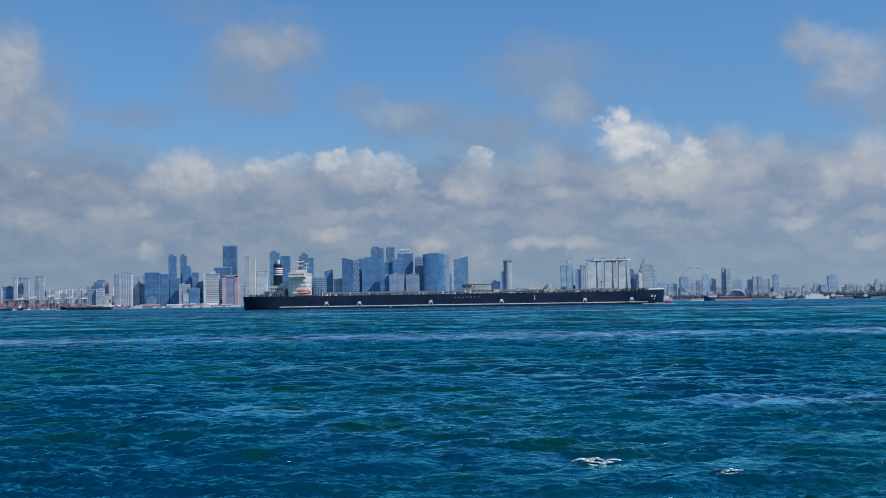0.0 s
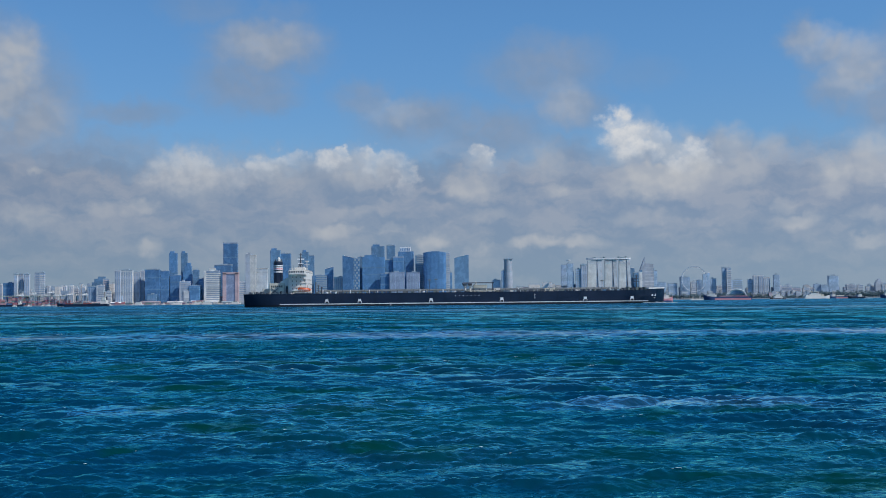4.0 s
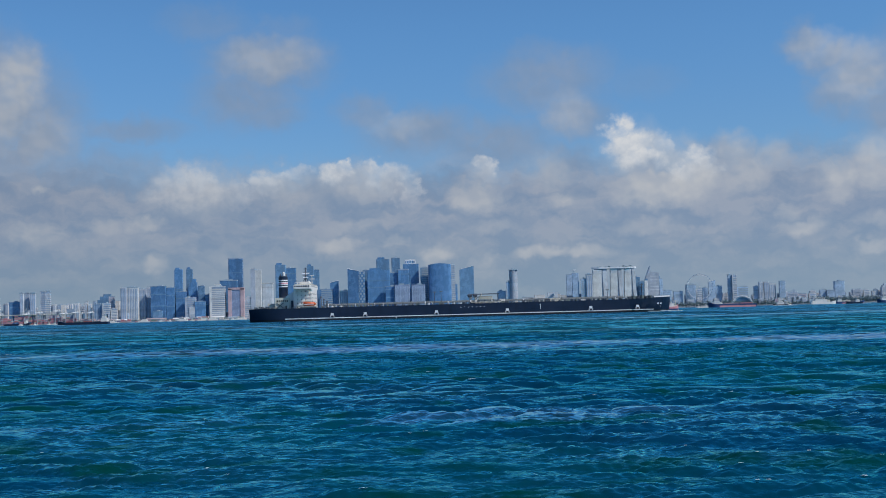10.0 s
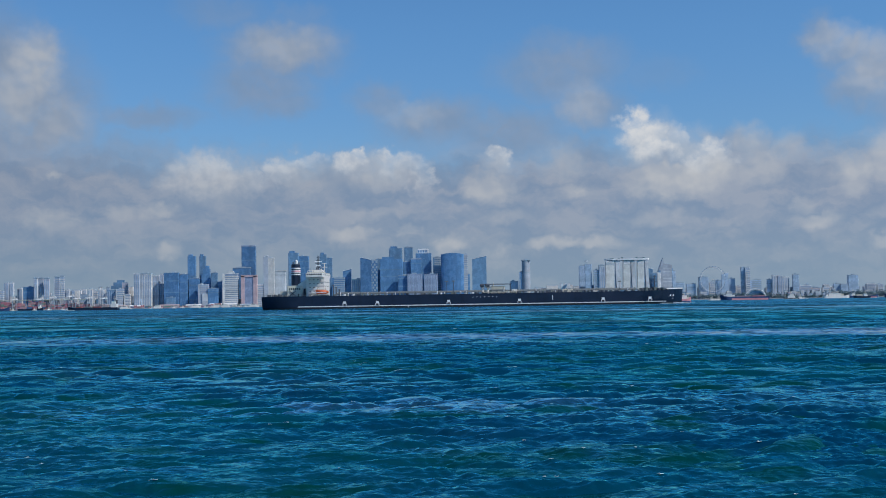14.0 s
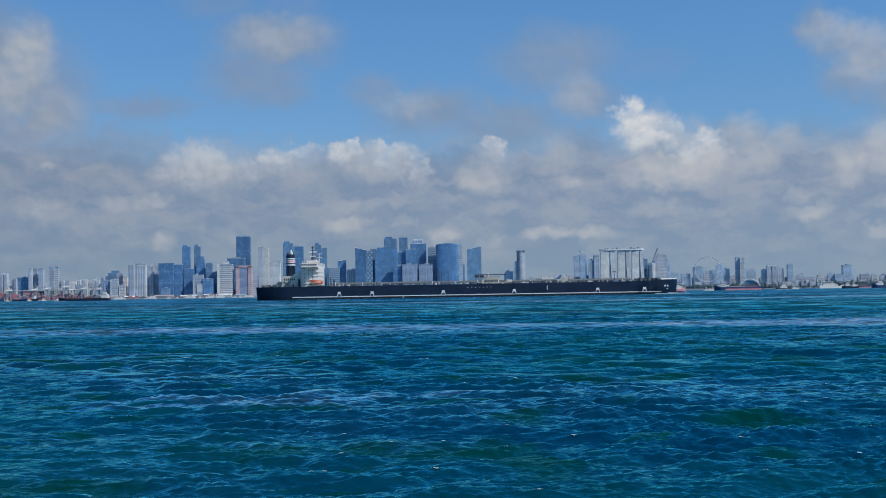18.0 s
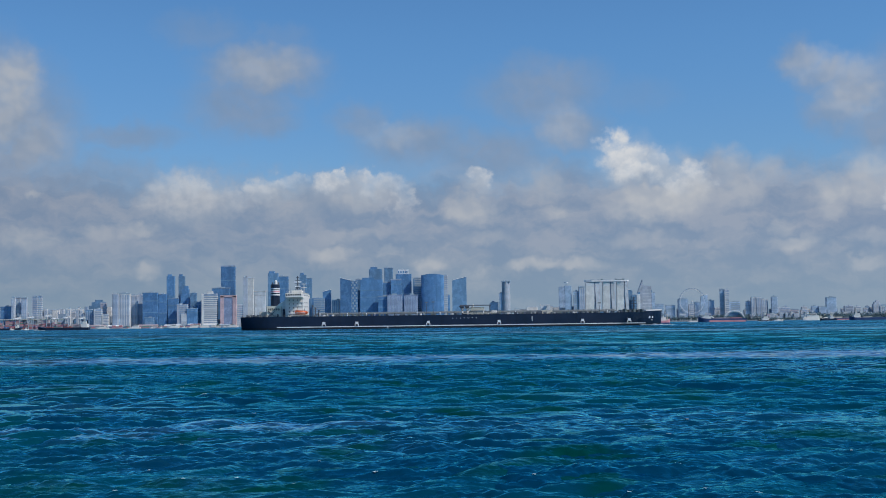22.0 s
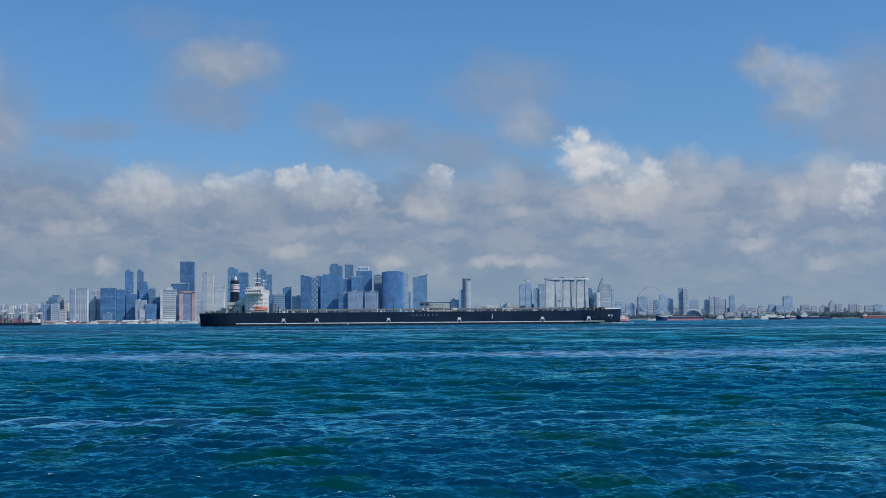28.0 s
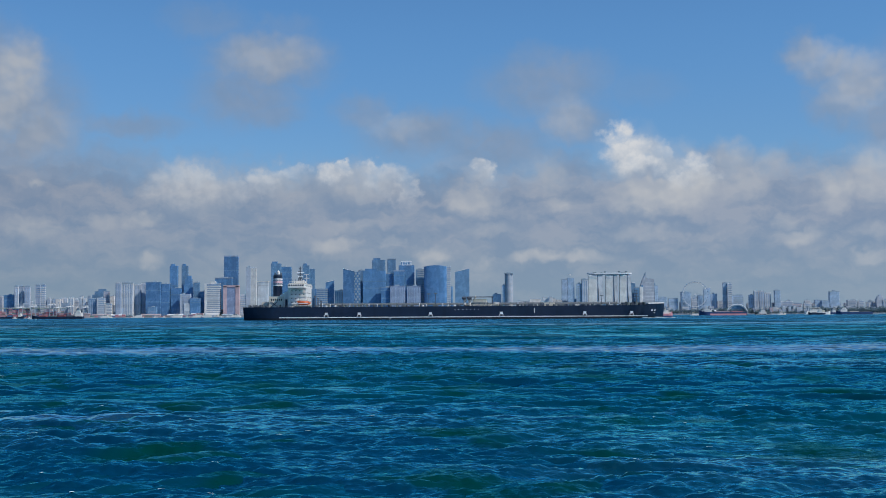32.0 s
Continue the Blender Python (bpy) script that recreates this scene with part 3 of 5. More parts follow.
def level(sheet, x, y):
    """The height of a sheet of waves at a place, in the sheet's own space."""
    X, Y, Z = SHEETS[sheet]
    i = min(max(int(np.searchsorted(Y[:, 0], y)), 0), len(Y) - 1)
    j = int(round((x - X[i, 0]) / (X[i, -1] - X[i, 0]) * (X.shape[1] - 1)))
    return float(Z[i, min(max(j, 0), X.shape[1] - 1)])


def flakes(bm, rng, sheet, cx, cy, size, count, origin=(0, 0, 0)):
    """Broken foam lying on a crest: small ragged flakes along a wavering line."""
    bend = rng.uniform(0, 6.28)
    for _ in range(count):
        r = rng.uniform(-1, 1) * rng.uniform(0.3, 1)
        x = cx + size * r
        y = cy - abs(rng.gauss(0, 0.3)) * size * (1.1 - r * r) + 0.2 * size * math.sin(3.0 * r + bend)
        z = level(sheet, x, y) + 0.004
        e = (0.006 + 0.026 * rng.random() ** 2.5) * min(1.8, max(0.7, size / 0.25))
        x, y, z = x - origin[0], y - origin[1], z - origin[2]
        pts = [bm.verts.new((x + 2.0 * e * rng.uniform(0.5, 1.4) * a, y + 1.4 * e * b, z + 0.3 * e * rng.uniform(0.6, 1.3) * c)) for a, b, c in
               ((1, 0, 0), (-1, 0, 0), (0, 1, 0), (0, -1, 0), (0, 0, 1), (0, 0, -1))]
        for q in ((0, 2, 4), (2, 1, 4), (1, 3, 4), (3, 0, 4), (2, 0, 5), (1, 2, 5), (3, 1, 5), (0, 3, 5)):
            bm.faces.new([pts[i] for i in q])


def crest_near(sheet, x, y, reach):
    """The highest place of a sheet of waves within reach of a place, in the sheet's own space."""
    X, Y, Z = SHEETS[sheet]
    d = (X - x) ** 2 + (Y - y) ** 2
    i = int(np.argmax(np.where(d < reach * reach, Z, -9.0)))
    return float(X.flat[i]), float(Y.flat[i]), float(Z.flat[i])


def foam_flecks(sheet, seed, count, y0, y1, size):
    """Specks of foam scattered over the crests of one sheet of waves."""
    rng = random.Random(seed)
    bm = B()
    for _ in range(count):
        y = y0 + (y1 - y0) * rng.random() ** 1.3
        px, py, pz = crest_near(sheet, rng.uniform(-3 - 0.4 * y, 31 + 0.4 * y), y, 0.8 + 0.01 * y)
        flakes(bm, rng, sheet, px, py, size * rng.uniform(0.3, 1.2) * (0.6 + y / 60), rng.randint(5, 16))
    return tagged(new("sea_foam", solid("sea_foam", bm, foam_mat)), "specks of white foam on the wave crests", "sea foam", kind="stuff")


foam_near = foam_flecks(0, 51, 90, 17.0, 44.0, 0.09)
foam_out = foam_flecks(1, 52, 60, 48.0, 150.0, 0.16)


# ---- far shore ----
SHORE = 4420.0
bm = B()
rng = random.Random(5)
front = [(x, SHORE + 10 * math.sin(x * 0.004) + rng.uniform(-6, 6)) for x in range(-2600, 2601, 40)]
ring = front + [(2600, 4990), (-2600, 4990)]
prism(bm, ring, -2, 2.2)
tagged(new("ground", solid("ground", bm, soil)), "low flat reclaimed land behind the seawall", "land", kind="structure")
bm = B()
for (xa, ya), (xb, yb) in zip(front[:-1], front[1:]):
    prism(bm, [(xa, ya - 3), (xb, yb - 3), (xb, yb), (xa, ya)], -2, 2.9)
tagged(new("seawall", solid("seawall", bm, concrete)), "pale concrete seawall along the far shore", "seawall", kind="structure")

WORDS = {"glass": "glass-clad office tower", "plain": "slender plain-fronted tower", "bands": "tower with pale floor bands", "ribs": "apartment tower with upright ribs", "stepped": "tower that steps back near its top",
         "framed": "slab tower with a framed glass front", "slant": "tower with a slanting top", "slantl": "tower with a slanting top", "checker": "tower with a chequered front",
         "curved": "broad tower with a rounded front", "round": "round tower", "sail": "pointed tower shaped like a sail"}
TONE = {"glass_deep": "deep blue", "glass_blue": "blue", "glass_steel": "steel-blue", "glass_sky": "pale blue", "glass_mauve": "mauve-blue", "plaster_white": "white",
        "plaster_pale": "pale grey", "plaster_grey": "grey", "stone_pink": "pinkish", "stone_red": "red-brown", "stone_beige": "beige"}


def shared(name, material, x0, x1, y0, y1, z0, z1):
    return solid(name, box(B(), x0, x1, y0, y1, z0, z1), material)


def tower(x0, x1, y, h, style, mat, extra=""):
    """A building of the skyline between x0 and x1, its front at y, h metres high."""
    w = x1 - x0
    d = min(max(w * 0.5, 10.0), 20.0)
    h -= 2.2
    r = w / 2
    rng = random.Random(int(x0 * 7 + h))
    home = style in ("ribs", "bands", "checker", "plain")
    t = thing("apartment_tower" if home else "office_tower", ((x0 + x1) / 2, y, 2.2), f"{'tall' if h > 110 else 'mid-rise'} {TONE[mat.name]} {WORDS[style]} near the shore",
              "tower", "towers of the skyline")
    light = white_panel if mat.name.startswith("plaster") else roof_grey
    top = h
    if style == "stepped":
        for k, (a, b, z) in enumerate(((-r, r, 0.8 * h), (-0.72 * r, 0.8 * r, 0.92 * h), (-0.3 * r, 0.62 * r, h))):
            part("body", box(B(), a, b, 2 * k, d - 2 * k, 0 if k == 0 else (0.8, 0.92)[k - 1] * h, z, 1.5), mat, t)
        return t
    if style in ("slant", "slantl"):
        lo = h - 0.22 * w
        tops = [lo, h, h, lo] if style == "slant" else [h, lo, lo, h]
        part("body", prism(B(), [(-r, 0), (r, 0), (r, d), (-r, d)], 0, h, tops), mat, t)
    elif style == "sail":
        edge = [(-r + w * u, h * v) for u, v in ((0.0, 0.7), (0.12, 0.8), (0.24, 0.9), (0.33, 0.97), (0.38, 1.0), (0.4, 0.86), (0.7, 0.85), (1.0, 0.83))]
        bm = B()
        for (xa, za), (xb, zb) in zip(edge[:-1], edge[1:]):
            prism(bm, [(xa, 0), (xb, 0), (xb, d), (xa, d)], 0, 0, [za, zb, zb, za])
        part("body", bm, mat, t)
        for k in range(9):
            part("floor_belt", box(B(), -0.16 * w, r + 0.1, -0.15, 1.0, 0.1 * h + 0.08 * h * k, 0.1 * h + 0.08 * h * k + 3.0), plaster_pale, t)
        # the shade on the side away from the sun, as a bluer strip
        part("shaded_edge", box(B(), -r - 0.4, -r + 0.16 * w, -0.4, d, 0, 0.7 * h), glass_steel, t, "darker blue edge of the tower, coloured as its shaded side")
        return t
    elif style == "curved":
        n = 14
        ring = [(r * math.cos(math.pi + math.pi * i / n), 0.35 * d + 0.55 * d * math.sin(math.pi + math.pi * i / n)) for i in range(n + 1)] + [(r, d), (-r, d)]
        tops = [h - 0.06 * w * (x / r) ** 2 - 1.0 for x, _ in ring]
        part("body", prism(B(), ring, 0, h, tops), mat, t)
    elif style == "round":
        ring = [(r * math.cos(2 * math.pi * i / 24), r + r * math.sin(2 * math.pi * i / 24)) for i in range(24)]
        part("body", prism(B(), ring, 0, h), mat, t)
        d = 2 * r
    elif style == "framed":
        part("body", box(B(), -r, r, 1.5, d, 0, h, 0.6), mat, t)
        for a, b in ((-r, -0.55 * r), (0.55 * r, r)):
            part("pier", box(B(), a, b, -1.5, 1.5, 0, h - 4), mat, t)
        part("lintel", box(B(), -r, r, -1.5, 1.5, h - 8, h), mat, t)
        part("glazing", box(B(), -0.55 * r, 0.55 * r, 0.4, 1.5, 4, h - 8), glass_mauve, t, "purple-blue glass front")
        return t
    else:
        core = mat if style in ("glass", "ribs", "plain") else (window_hazed if mat.name.startswith("plaster") or mat.name.startswith("stone") else mat)
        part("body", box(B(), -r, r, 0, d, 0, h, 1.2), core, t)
    if style == "bands":
        pitch = 7.0 if h > 60 else 5.5
        me = shared("floor_band", mat if core is window_hazed else roof_grey, -r - 0.5, r + 0.5, -0.8, d + 0.4, 0, pitch * 0.62)
        z = 4.0
        while z + pitch * 0.62 < h - 1:
            part("floor_band", me, mat, t, at=(0, 0, z))
            z += pitch
        part("end_pier", box(B(), -r - 0.6, -r + 0.14 * w, -1.0, d, 0, h), mat, t)
    elif style == "ribs":
        n = max(3, int(w / 6))
        me = shared("rib", window_hazed, -0.28 * w / n, 0.28 * w / n, -0.25, 0.02, 4, h - 4)
        for k in range(n):
            part("window_bay", me, window_hazed, t, at=(-r + w * (k + 0.5) / n, 0, 0))
        if mat is glass_mauve:
            # small pale boxes added at random for the lit dots on the front
            me = shared("balcony", plaster_pale, -0.9, 0.9, -0.5, 0.0, 0, 1.3)
            for _ in range(30):
                part("balcony", me, None, t, at=(-r + w * (rng.randrange(n) + rng.choice((0.2, 0.8))) / n, 0, 10 + 4.0 * rng.randrange(int((h - 16) / 4))))
    elif style == "checker":
        a, b = max(3, int(w / 6)), max(6, int(h / 9))
        me = shared("panel", roof_grey if mat is glass_blue else white_panel, -0.5 * w / a, 0.5 * w / a, -0.5, 0.02, 0, 0.75 * h / b)
        for i in range(a):
            for k in range(b):
                if (i + k) % 2 == 0:
                    part("panel", me, white_panel, t, at=(-r + w * (i + 0.5) / a, 0, h * k / b + 1))
    elif style in ("glass", "curved", "round") and h > 45:
        # belts of the plant floors and upright mullions
        if style == "glass":
            for u in sorted(rng.sample([0.25, 0.42, 0.6, 0.75, 0.88], 2)):
                part("floor_belt", box(B(), -r - 0.3, r + 0.3, -0.4, d, u * h, u * h + 4), glass_steel if mat in (glass_blue, glass_deep) else mat, t)
            n = max(2, int(w / 11))
            me = shared("mullion", mat, -0.3, 0.3, -0.25, 0.02, 3, h - 2)
            for k in range(1, n):
                part("mullion", me, mat, t, at=(-r + w * k / n, 0, 0))
        if style == "round":
            for u in (0.3, 0.5, 0.7, 0.86):
                ring = [((r + 0.2) * math.cos(2 * math.pi * i / 24), r + (r + 0.2) * math.sin(2 * math.pi * i / 24)) for i in range(24)]
                part("floor_belt", prism(B(), ring, u * h, u * h + 2.5), roof_grey, t)
        if style == "curved":
            for u in (-0.7, -0.35, 0.0, 0.35, 0.7):
                yy = 0.35 * d - 0.55 * d * math.sqrt(1 - u * u)
                part("mullion", box(B(), u * r - 0.4, u * r + 0.4, yy - 0.3, yy + 1.5, 2, h - 0.06 * w * u * u - 2), glass_blue, t)
    if style in ("slant", "slantl"):
        s = 1 if style == "slant" else -1
        part("roof_edge", rod(B(), (-r * s, 0, h - 0.22 * w), (r * s, 0, h), 0.9, seg=6), white_panel, t, "pale roof edge")
    if style in ("slant", "slantl", "curved"):
        return t
    # roof
    if extra == "crown":
        part("crown", box(B(), -0.8 * r, 0.25 * r, 2, d - 2, h, h + 7, 0.8), glass_blue, t)
        part("mast", rod(B(), (-0.2 * r, d / 2, h + 7), (-0.2 * r, d / 2, h + 15), 0.7, 0.3), roof_grey, t)
    elif extra == "cap":
        part("roof_cap", box(B(), -r - 0.8, r + 0.8, -0.8, d + 0.8, h, h + 3, 0.6), roof_grey, t)
        part("plant_room", box(B(), -0.5 * r, 0.4 * r, 3, d - 3, h + 3, h + 6), roof_grey, t)
    elif extra == "slab":
        part("roof_slab", box(B(), -r - 1.5, r + 1.5, -1.0, d + 1.0, h, h + 3.5, 0.4), plaster_white, t, "bright white roof slab")
    elif extra == "rim":
        part("roof_rim", box(B(), -r - 0.5, r + 0.5, -0.5, d + 0.5, h - 4, h + 0.5, 0.6), window_hazed, t)
    elif extra == "lantern":
        part("lantern", box(B(), -0.75 * r, 0.6 * r, 3, d - 3, h, h + 17, 0.8), white_panel, t, "pale open-framed rooftop lantern")
        for k in range(6):
            part("lantern_opening", box(B(), -0.68 * r + k * 0.21 * r, -0.55 * r + k * 0.21 * r, 2.7, 3.05, h + 3, h + 12), glass_blue, t)
    elif extra == "dish":
        part("mast", rod(B(), (-0.5 * r, d / 2, h), (-0.5 * r, d / 2, h + 13), 0.6, 0.4), roof_grey, t)
        part("rooftop_disc", rod(B(), (-0.5 * r, d / 2, h + 11), (-0.5 * r, d / 2, h + 13), 7.5, 7.5, 16), white_panel, t)
    else:
        part("parapet", box(B(), -r - 0.3, r + 0.3, -0.3, d + 0.3, h, h + 1.2), light, t)
        a = rng.uniform(-0.6, 0.1) * r
        part("plant_room", box(B(), a, a + rng.uniform(0.4, 0.8) * r, 3, d - 3, h + 1.2, h + rng.uniform(3, 6)), roof_grey, t)
    if extra == "plant":
        part("plant_room", box(B(), -0.35 * r, 0.4 * r, 2, d - 2, h + 1, h + 10, 0.5), plaster_white, t)
    return t


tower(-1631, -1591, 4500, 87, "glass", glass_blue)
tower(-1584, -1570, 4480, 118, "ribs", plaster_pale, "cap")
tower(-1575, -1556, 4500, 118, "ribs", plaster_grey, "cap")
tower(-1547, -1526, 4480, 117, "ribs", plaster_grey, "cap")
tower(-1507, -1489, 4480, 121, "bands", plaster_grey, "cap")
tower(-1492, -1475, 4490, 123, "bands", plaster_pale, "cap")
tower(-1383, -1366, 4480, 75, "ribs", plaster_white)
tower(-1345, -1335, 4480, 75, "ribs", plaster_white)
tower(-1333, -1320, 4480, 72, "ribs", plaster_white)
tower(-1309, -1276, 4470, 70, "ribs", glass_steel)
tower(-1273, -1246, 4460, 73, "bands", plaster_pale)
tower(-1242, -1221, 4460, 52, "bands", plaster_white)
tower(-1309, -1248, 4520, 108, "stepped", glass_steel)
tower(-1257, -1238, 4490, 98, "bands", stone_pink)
# this grey block stands for the shaded left part of the beige tower beside it
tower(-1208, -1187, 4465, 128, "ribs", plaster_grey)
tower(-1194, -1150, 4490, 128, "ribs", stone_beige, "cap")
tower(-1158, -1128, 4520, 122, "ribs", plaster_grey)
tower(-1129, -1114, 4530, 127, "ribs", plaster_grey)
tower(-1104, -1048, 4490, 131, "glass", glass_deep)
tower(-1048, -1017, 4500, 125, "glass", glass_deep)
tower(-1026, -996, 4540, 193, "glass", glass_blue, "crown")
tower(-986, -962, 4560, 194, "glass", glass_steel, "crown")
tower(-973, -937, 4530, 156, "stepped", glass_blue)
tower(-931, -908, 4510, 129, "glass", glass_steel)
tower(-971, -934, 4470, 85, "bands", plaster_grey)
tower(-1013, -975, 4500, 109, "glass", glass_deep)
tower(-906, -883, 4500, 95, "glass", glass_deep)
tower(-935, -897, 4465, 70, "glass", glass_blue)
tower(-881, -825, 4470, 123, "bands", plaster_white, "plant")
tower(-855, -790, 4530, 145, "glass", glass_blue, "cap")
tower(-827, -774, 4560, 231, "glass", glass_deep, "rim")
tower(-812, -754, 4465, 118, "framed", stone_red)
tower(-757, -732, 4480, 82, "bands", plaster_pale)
# one tower in two shades: grey for its darker left, white for its lit right face
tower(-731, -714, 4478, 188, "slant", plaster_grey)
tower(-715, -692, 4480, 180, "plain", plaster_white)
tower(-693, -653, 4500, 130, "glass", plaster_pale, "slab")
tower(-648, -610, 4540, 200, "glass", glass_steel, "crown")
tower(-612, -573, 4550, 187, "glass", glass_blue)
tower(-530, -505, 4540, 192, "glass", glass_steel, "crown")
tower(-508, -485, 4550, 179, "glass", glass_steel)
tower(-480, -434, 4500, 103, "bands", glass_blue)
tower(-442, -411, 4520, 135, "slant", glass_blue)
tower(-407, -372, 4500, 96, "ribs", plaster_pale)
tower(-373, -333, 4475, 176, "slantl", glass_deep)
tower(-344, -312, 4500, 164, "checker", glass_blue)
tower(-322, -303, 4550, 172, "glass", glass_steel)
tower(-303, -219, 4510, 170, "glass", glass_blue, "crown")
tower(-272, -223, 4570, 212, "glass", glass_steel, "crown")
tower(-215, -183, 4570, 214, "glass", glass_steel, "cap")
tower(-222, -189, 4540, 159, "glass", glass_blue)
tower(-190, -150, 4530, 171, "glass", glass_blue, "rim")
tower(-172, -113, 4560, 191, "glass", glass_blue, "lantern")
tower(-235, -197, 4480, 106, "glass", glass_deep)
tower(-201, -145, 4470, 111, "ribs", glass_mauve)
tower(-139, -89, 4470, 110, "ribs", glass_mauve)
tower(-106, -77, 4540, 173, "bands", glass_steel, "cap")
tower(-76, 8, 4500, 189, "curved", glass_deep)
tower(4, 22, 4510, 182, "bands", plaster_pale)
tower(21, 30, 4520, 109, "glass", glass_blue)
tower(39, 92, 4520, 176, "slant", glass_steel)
tower(179, 211, 4550, 80, "glass", glass_sky)
tower(213, 225, 4530, 113, "glass", glass_sky)
tower(224, 255, 4520, 156, "round", plaster_grey, "cap")
tower(436, 457, 4530, 133, "glass", glass_sky)
tower(452, 477, 4475, 137, "plain", glass_sky, "dish")
tower(484, 505, 4470, 115, "bands", glass_sky)
tower(502, 525, 4465, 130, "ribs", plaster_pale, "cap")
tower(690, 711, 4540, 123, "slantl", glass_steel)
tower(705, 726, 4520, 101, "glass", glass_steel)
tower(721, 733, 4500, 102, "glass", plaster_white)
tower(730, 780, 4530, 158, "sail", plaster_grey)
tower(779, 788, 4560, 120, "glass", glass_steel)
tower(784, 797, 4550, 109, "glass", glass_sky)
tower(801, 833, 4570, 65, "glass", glass_sky)
tower(841, 875, 4570, 60, "glass", glass_sky)
tower(885, 921, 4560, 84, "glass", glass_sky)
tower(926, 945, 4570, 65, "bands", plaster_pale)
tower(948, 971, 4570, 71, "glass", glass_sky)
tower(972, 997, 4570, 100, "slant", glass_sky)
tower(999, 1024, 4580, 77, "ribs", glass_sky)
tower(1042, 1061, 4560, 118, "glass", glass_sky)
tower(1057, 1073, 4550, 115, "bands", plaster_pale)
tower(1079, 1122, 4580, 71, "bands", glass_sky)
tower(1143, 1162, 4580, 72, "glass", glass_sky)
tower(1160, 1177, 4570, 87, "ribs", plaster_pale)
tower(1179, 1198, 4570, 86, "ribs", plaster_grey)
tower(1201, 1226, 4580, 80, "ribs", plaster_pale)
tower(1237, 1260, 4570, 88, "glass", glass_sky)
tower(1264, 1307, 4580, 46, "bands", plaster_grey)
tower(1309, 1343, 4590, 40, "bands", stone_pink)
tower(1352, 1377, 4590, 38, "bands", plaster_pale)
tower(1394, 1420, 4590, 52, "glass", glass_sky)
tower(1417, 1446, 4580, 49, "glass", glass_sky)
tower(1447, 1484, 4580, 83, "glass", glass_sky)
tower(1518, 1550, 4590, 50, "bands", plaster_grey)
tower(1558, 1579, 4590, 47, "bands", plaster_pale)
tower(1625, 1655, 4590, 70, "stepped", plaster_grey)
tower(1656, 1677, 4595, 54, "glass", glass_sky)
tower(1703, 1727, 4590, 53, "bands", plaster_grey)
tower(1733, 1750, 4590, 51, "bands", plaster_pale)
tower(1765, 1794, 4590, 46, "bands", plaster_pale)
tower(1799, 1841, 4590, 48, "glass", glass_sky)
tower(-1702, -1685, 4500, 103, "ribs", plaster_grey)
tower(-1681, -1667, 4500, 103, "ribs", plaster_pale)
tower(-1711, -1697, 4480, 72, "bands", plaster_pale)


# ---- three-legged hotel with a deck across its roofs ----
def hotel(x0, x1, y, h):
    t = thing("hotel_complex", ((x0 + x1) / 2, y, 2.2), "three pale curving hotel towers under one long boat-shaped roof deck", "hotel")
    w = x1 - x0
    n = 14
    for a, b in ((-0.474, -0.16), (-0.083, 0.169), (0.233, 0.474)):
        xa, xb = a * w, b * w
        m = xa + 0.62 * (xb - xa)

        def curve(u):
            return 0.09 * w * (1 - u) ** 2.2
        front = B()
        back = B()
        for k in range(n):
            u, v = k / n, (k + 1) / n
            for bm, p, q, lean in ((front, xa, m, -0.25), (back, m + 0.02 * w, xb, 0.55)):
                lo = [bm.verts.new((x + lean * curve(u), yy, u * h)) for x, yy in ((p, 0), (q, 0), (q, 22), (p, 22))]
                hi = [bm.verts.new((x + lean * curve(v), yy, v * h)) for x, yy in ((p, 0), (q, 0), (q, 22), (p, 22))]
                for i in range(4):
                    bm.faces.new((lo[i], lo[(i + 1) % 4], hi[(i + 1) % 4], hi[i]))
                if k == n - 1:
                    bm.faces.new(hi)
        for bm in (front, back):
            bmesh.ops.remove_doubles(bm, verts=bm.verts, dist=0.01)
        part("tower_slab", front, hotel_pale, t, "pale grey slab with a curving foot")
        part("rear_slab", back, plaster_pale, t)
        part("shaded_core", box(B(), m, m + 0.02 * w, 3, 18, 0, h), window_hazed, t)
        for k in range(3):
            part("sky_band", box(B(), xa + 1, m - 1, -0.6, 0.4, h - 12 + 4 * k, h - 10 + 4 * k), white_panel, t)
        part("neck", box(B(), xa + 4, xb - 3, 4, 18, h, h + 3), window_hazed, t)
    ring = [(-0.5 * w, 11), (-0.47 * w, 3), (-0.35 * w, -3), (0.3 * w, -4), (0.46 * w, 0), (0.5 * w, 9), (0.46 * w, 20), (-0.4 * w, 24), (-0.48 * w, 19)]
    part("roof_deck", prism(B(), ring, h + 3, h + 8.5), white_panel, t, "long pale roof deck")
    part("deck_keel", prism(B(), [(0.9 * a, 0.7 * b + 3) for a, b in ring], h + 1, h + 3), plaster_grey, t)
    for u in (-0.36, -0.33, -0.2, -0.12, 0.2, 0.26, 0.3, 0.36):
        part("rooftop_garden", box(B(), u * w, u * w + 7, 4, 14, h + 8.5, h + 12 + 1.5 * math.sin(u * 40), 1.5), leafage_hazed, t)
    return t


hotel(528, 693, 4500, 146)


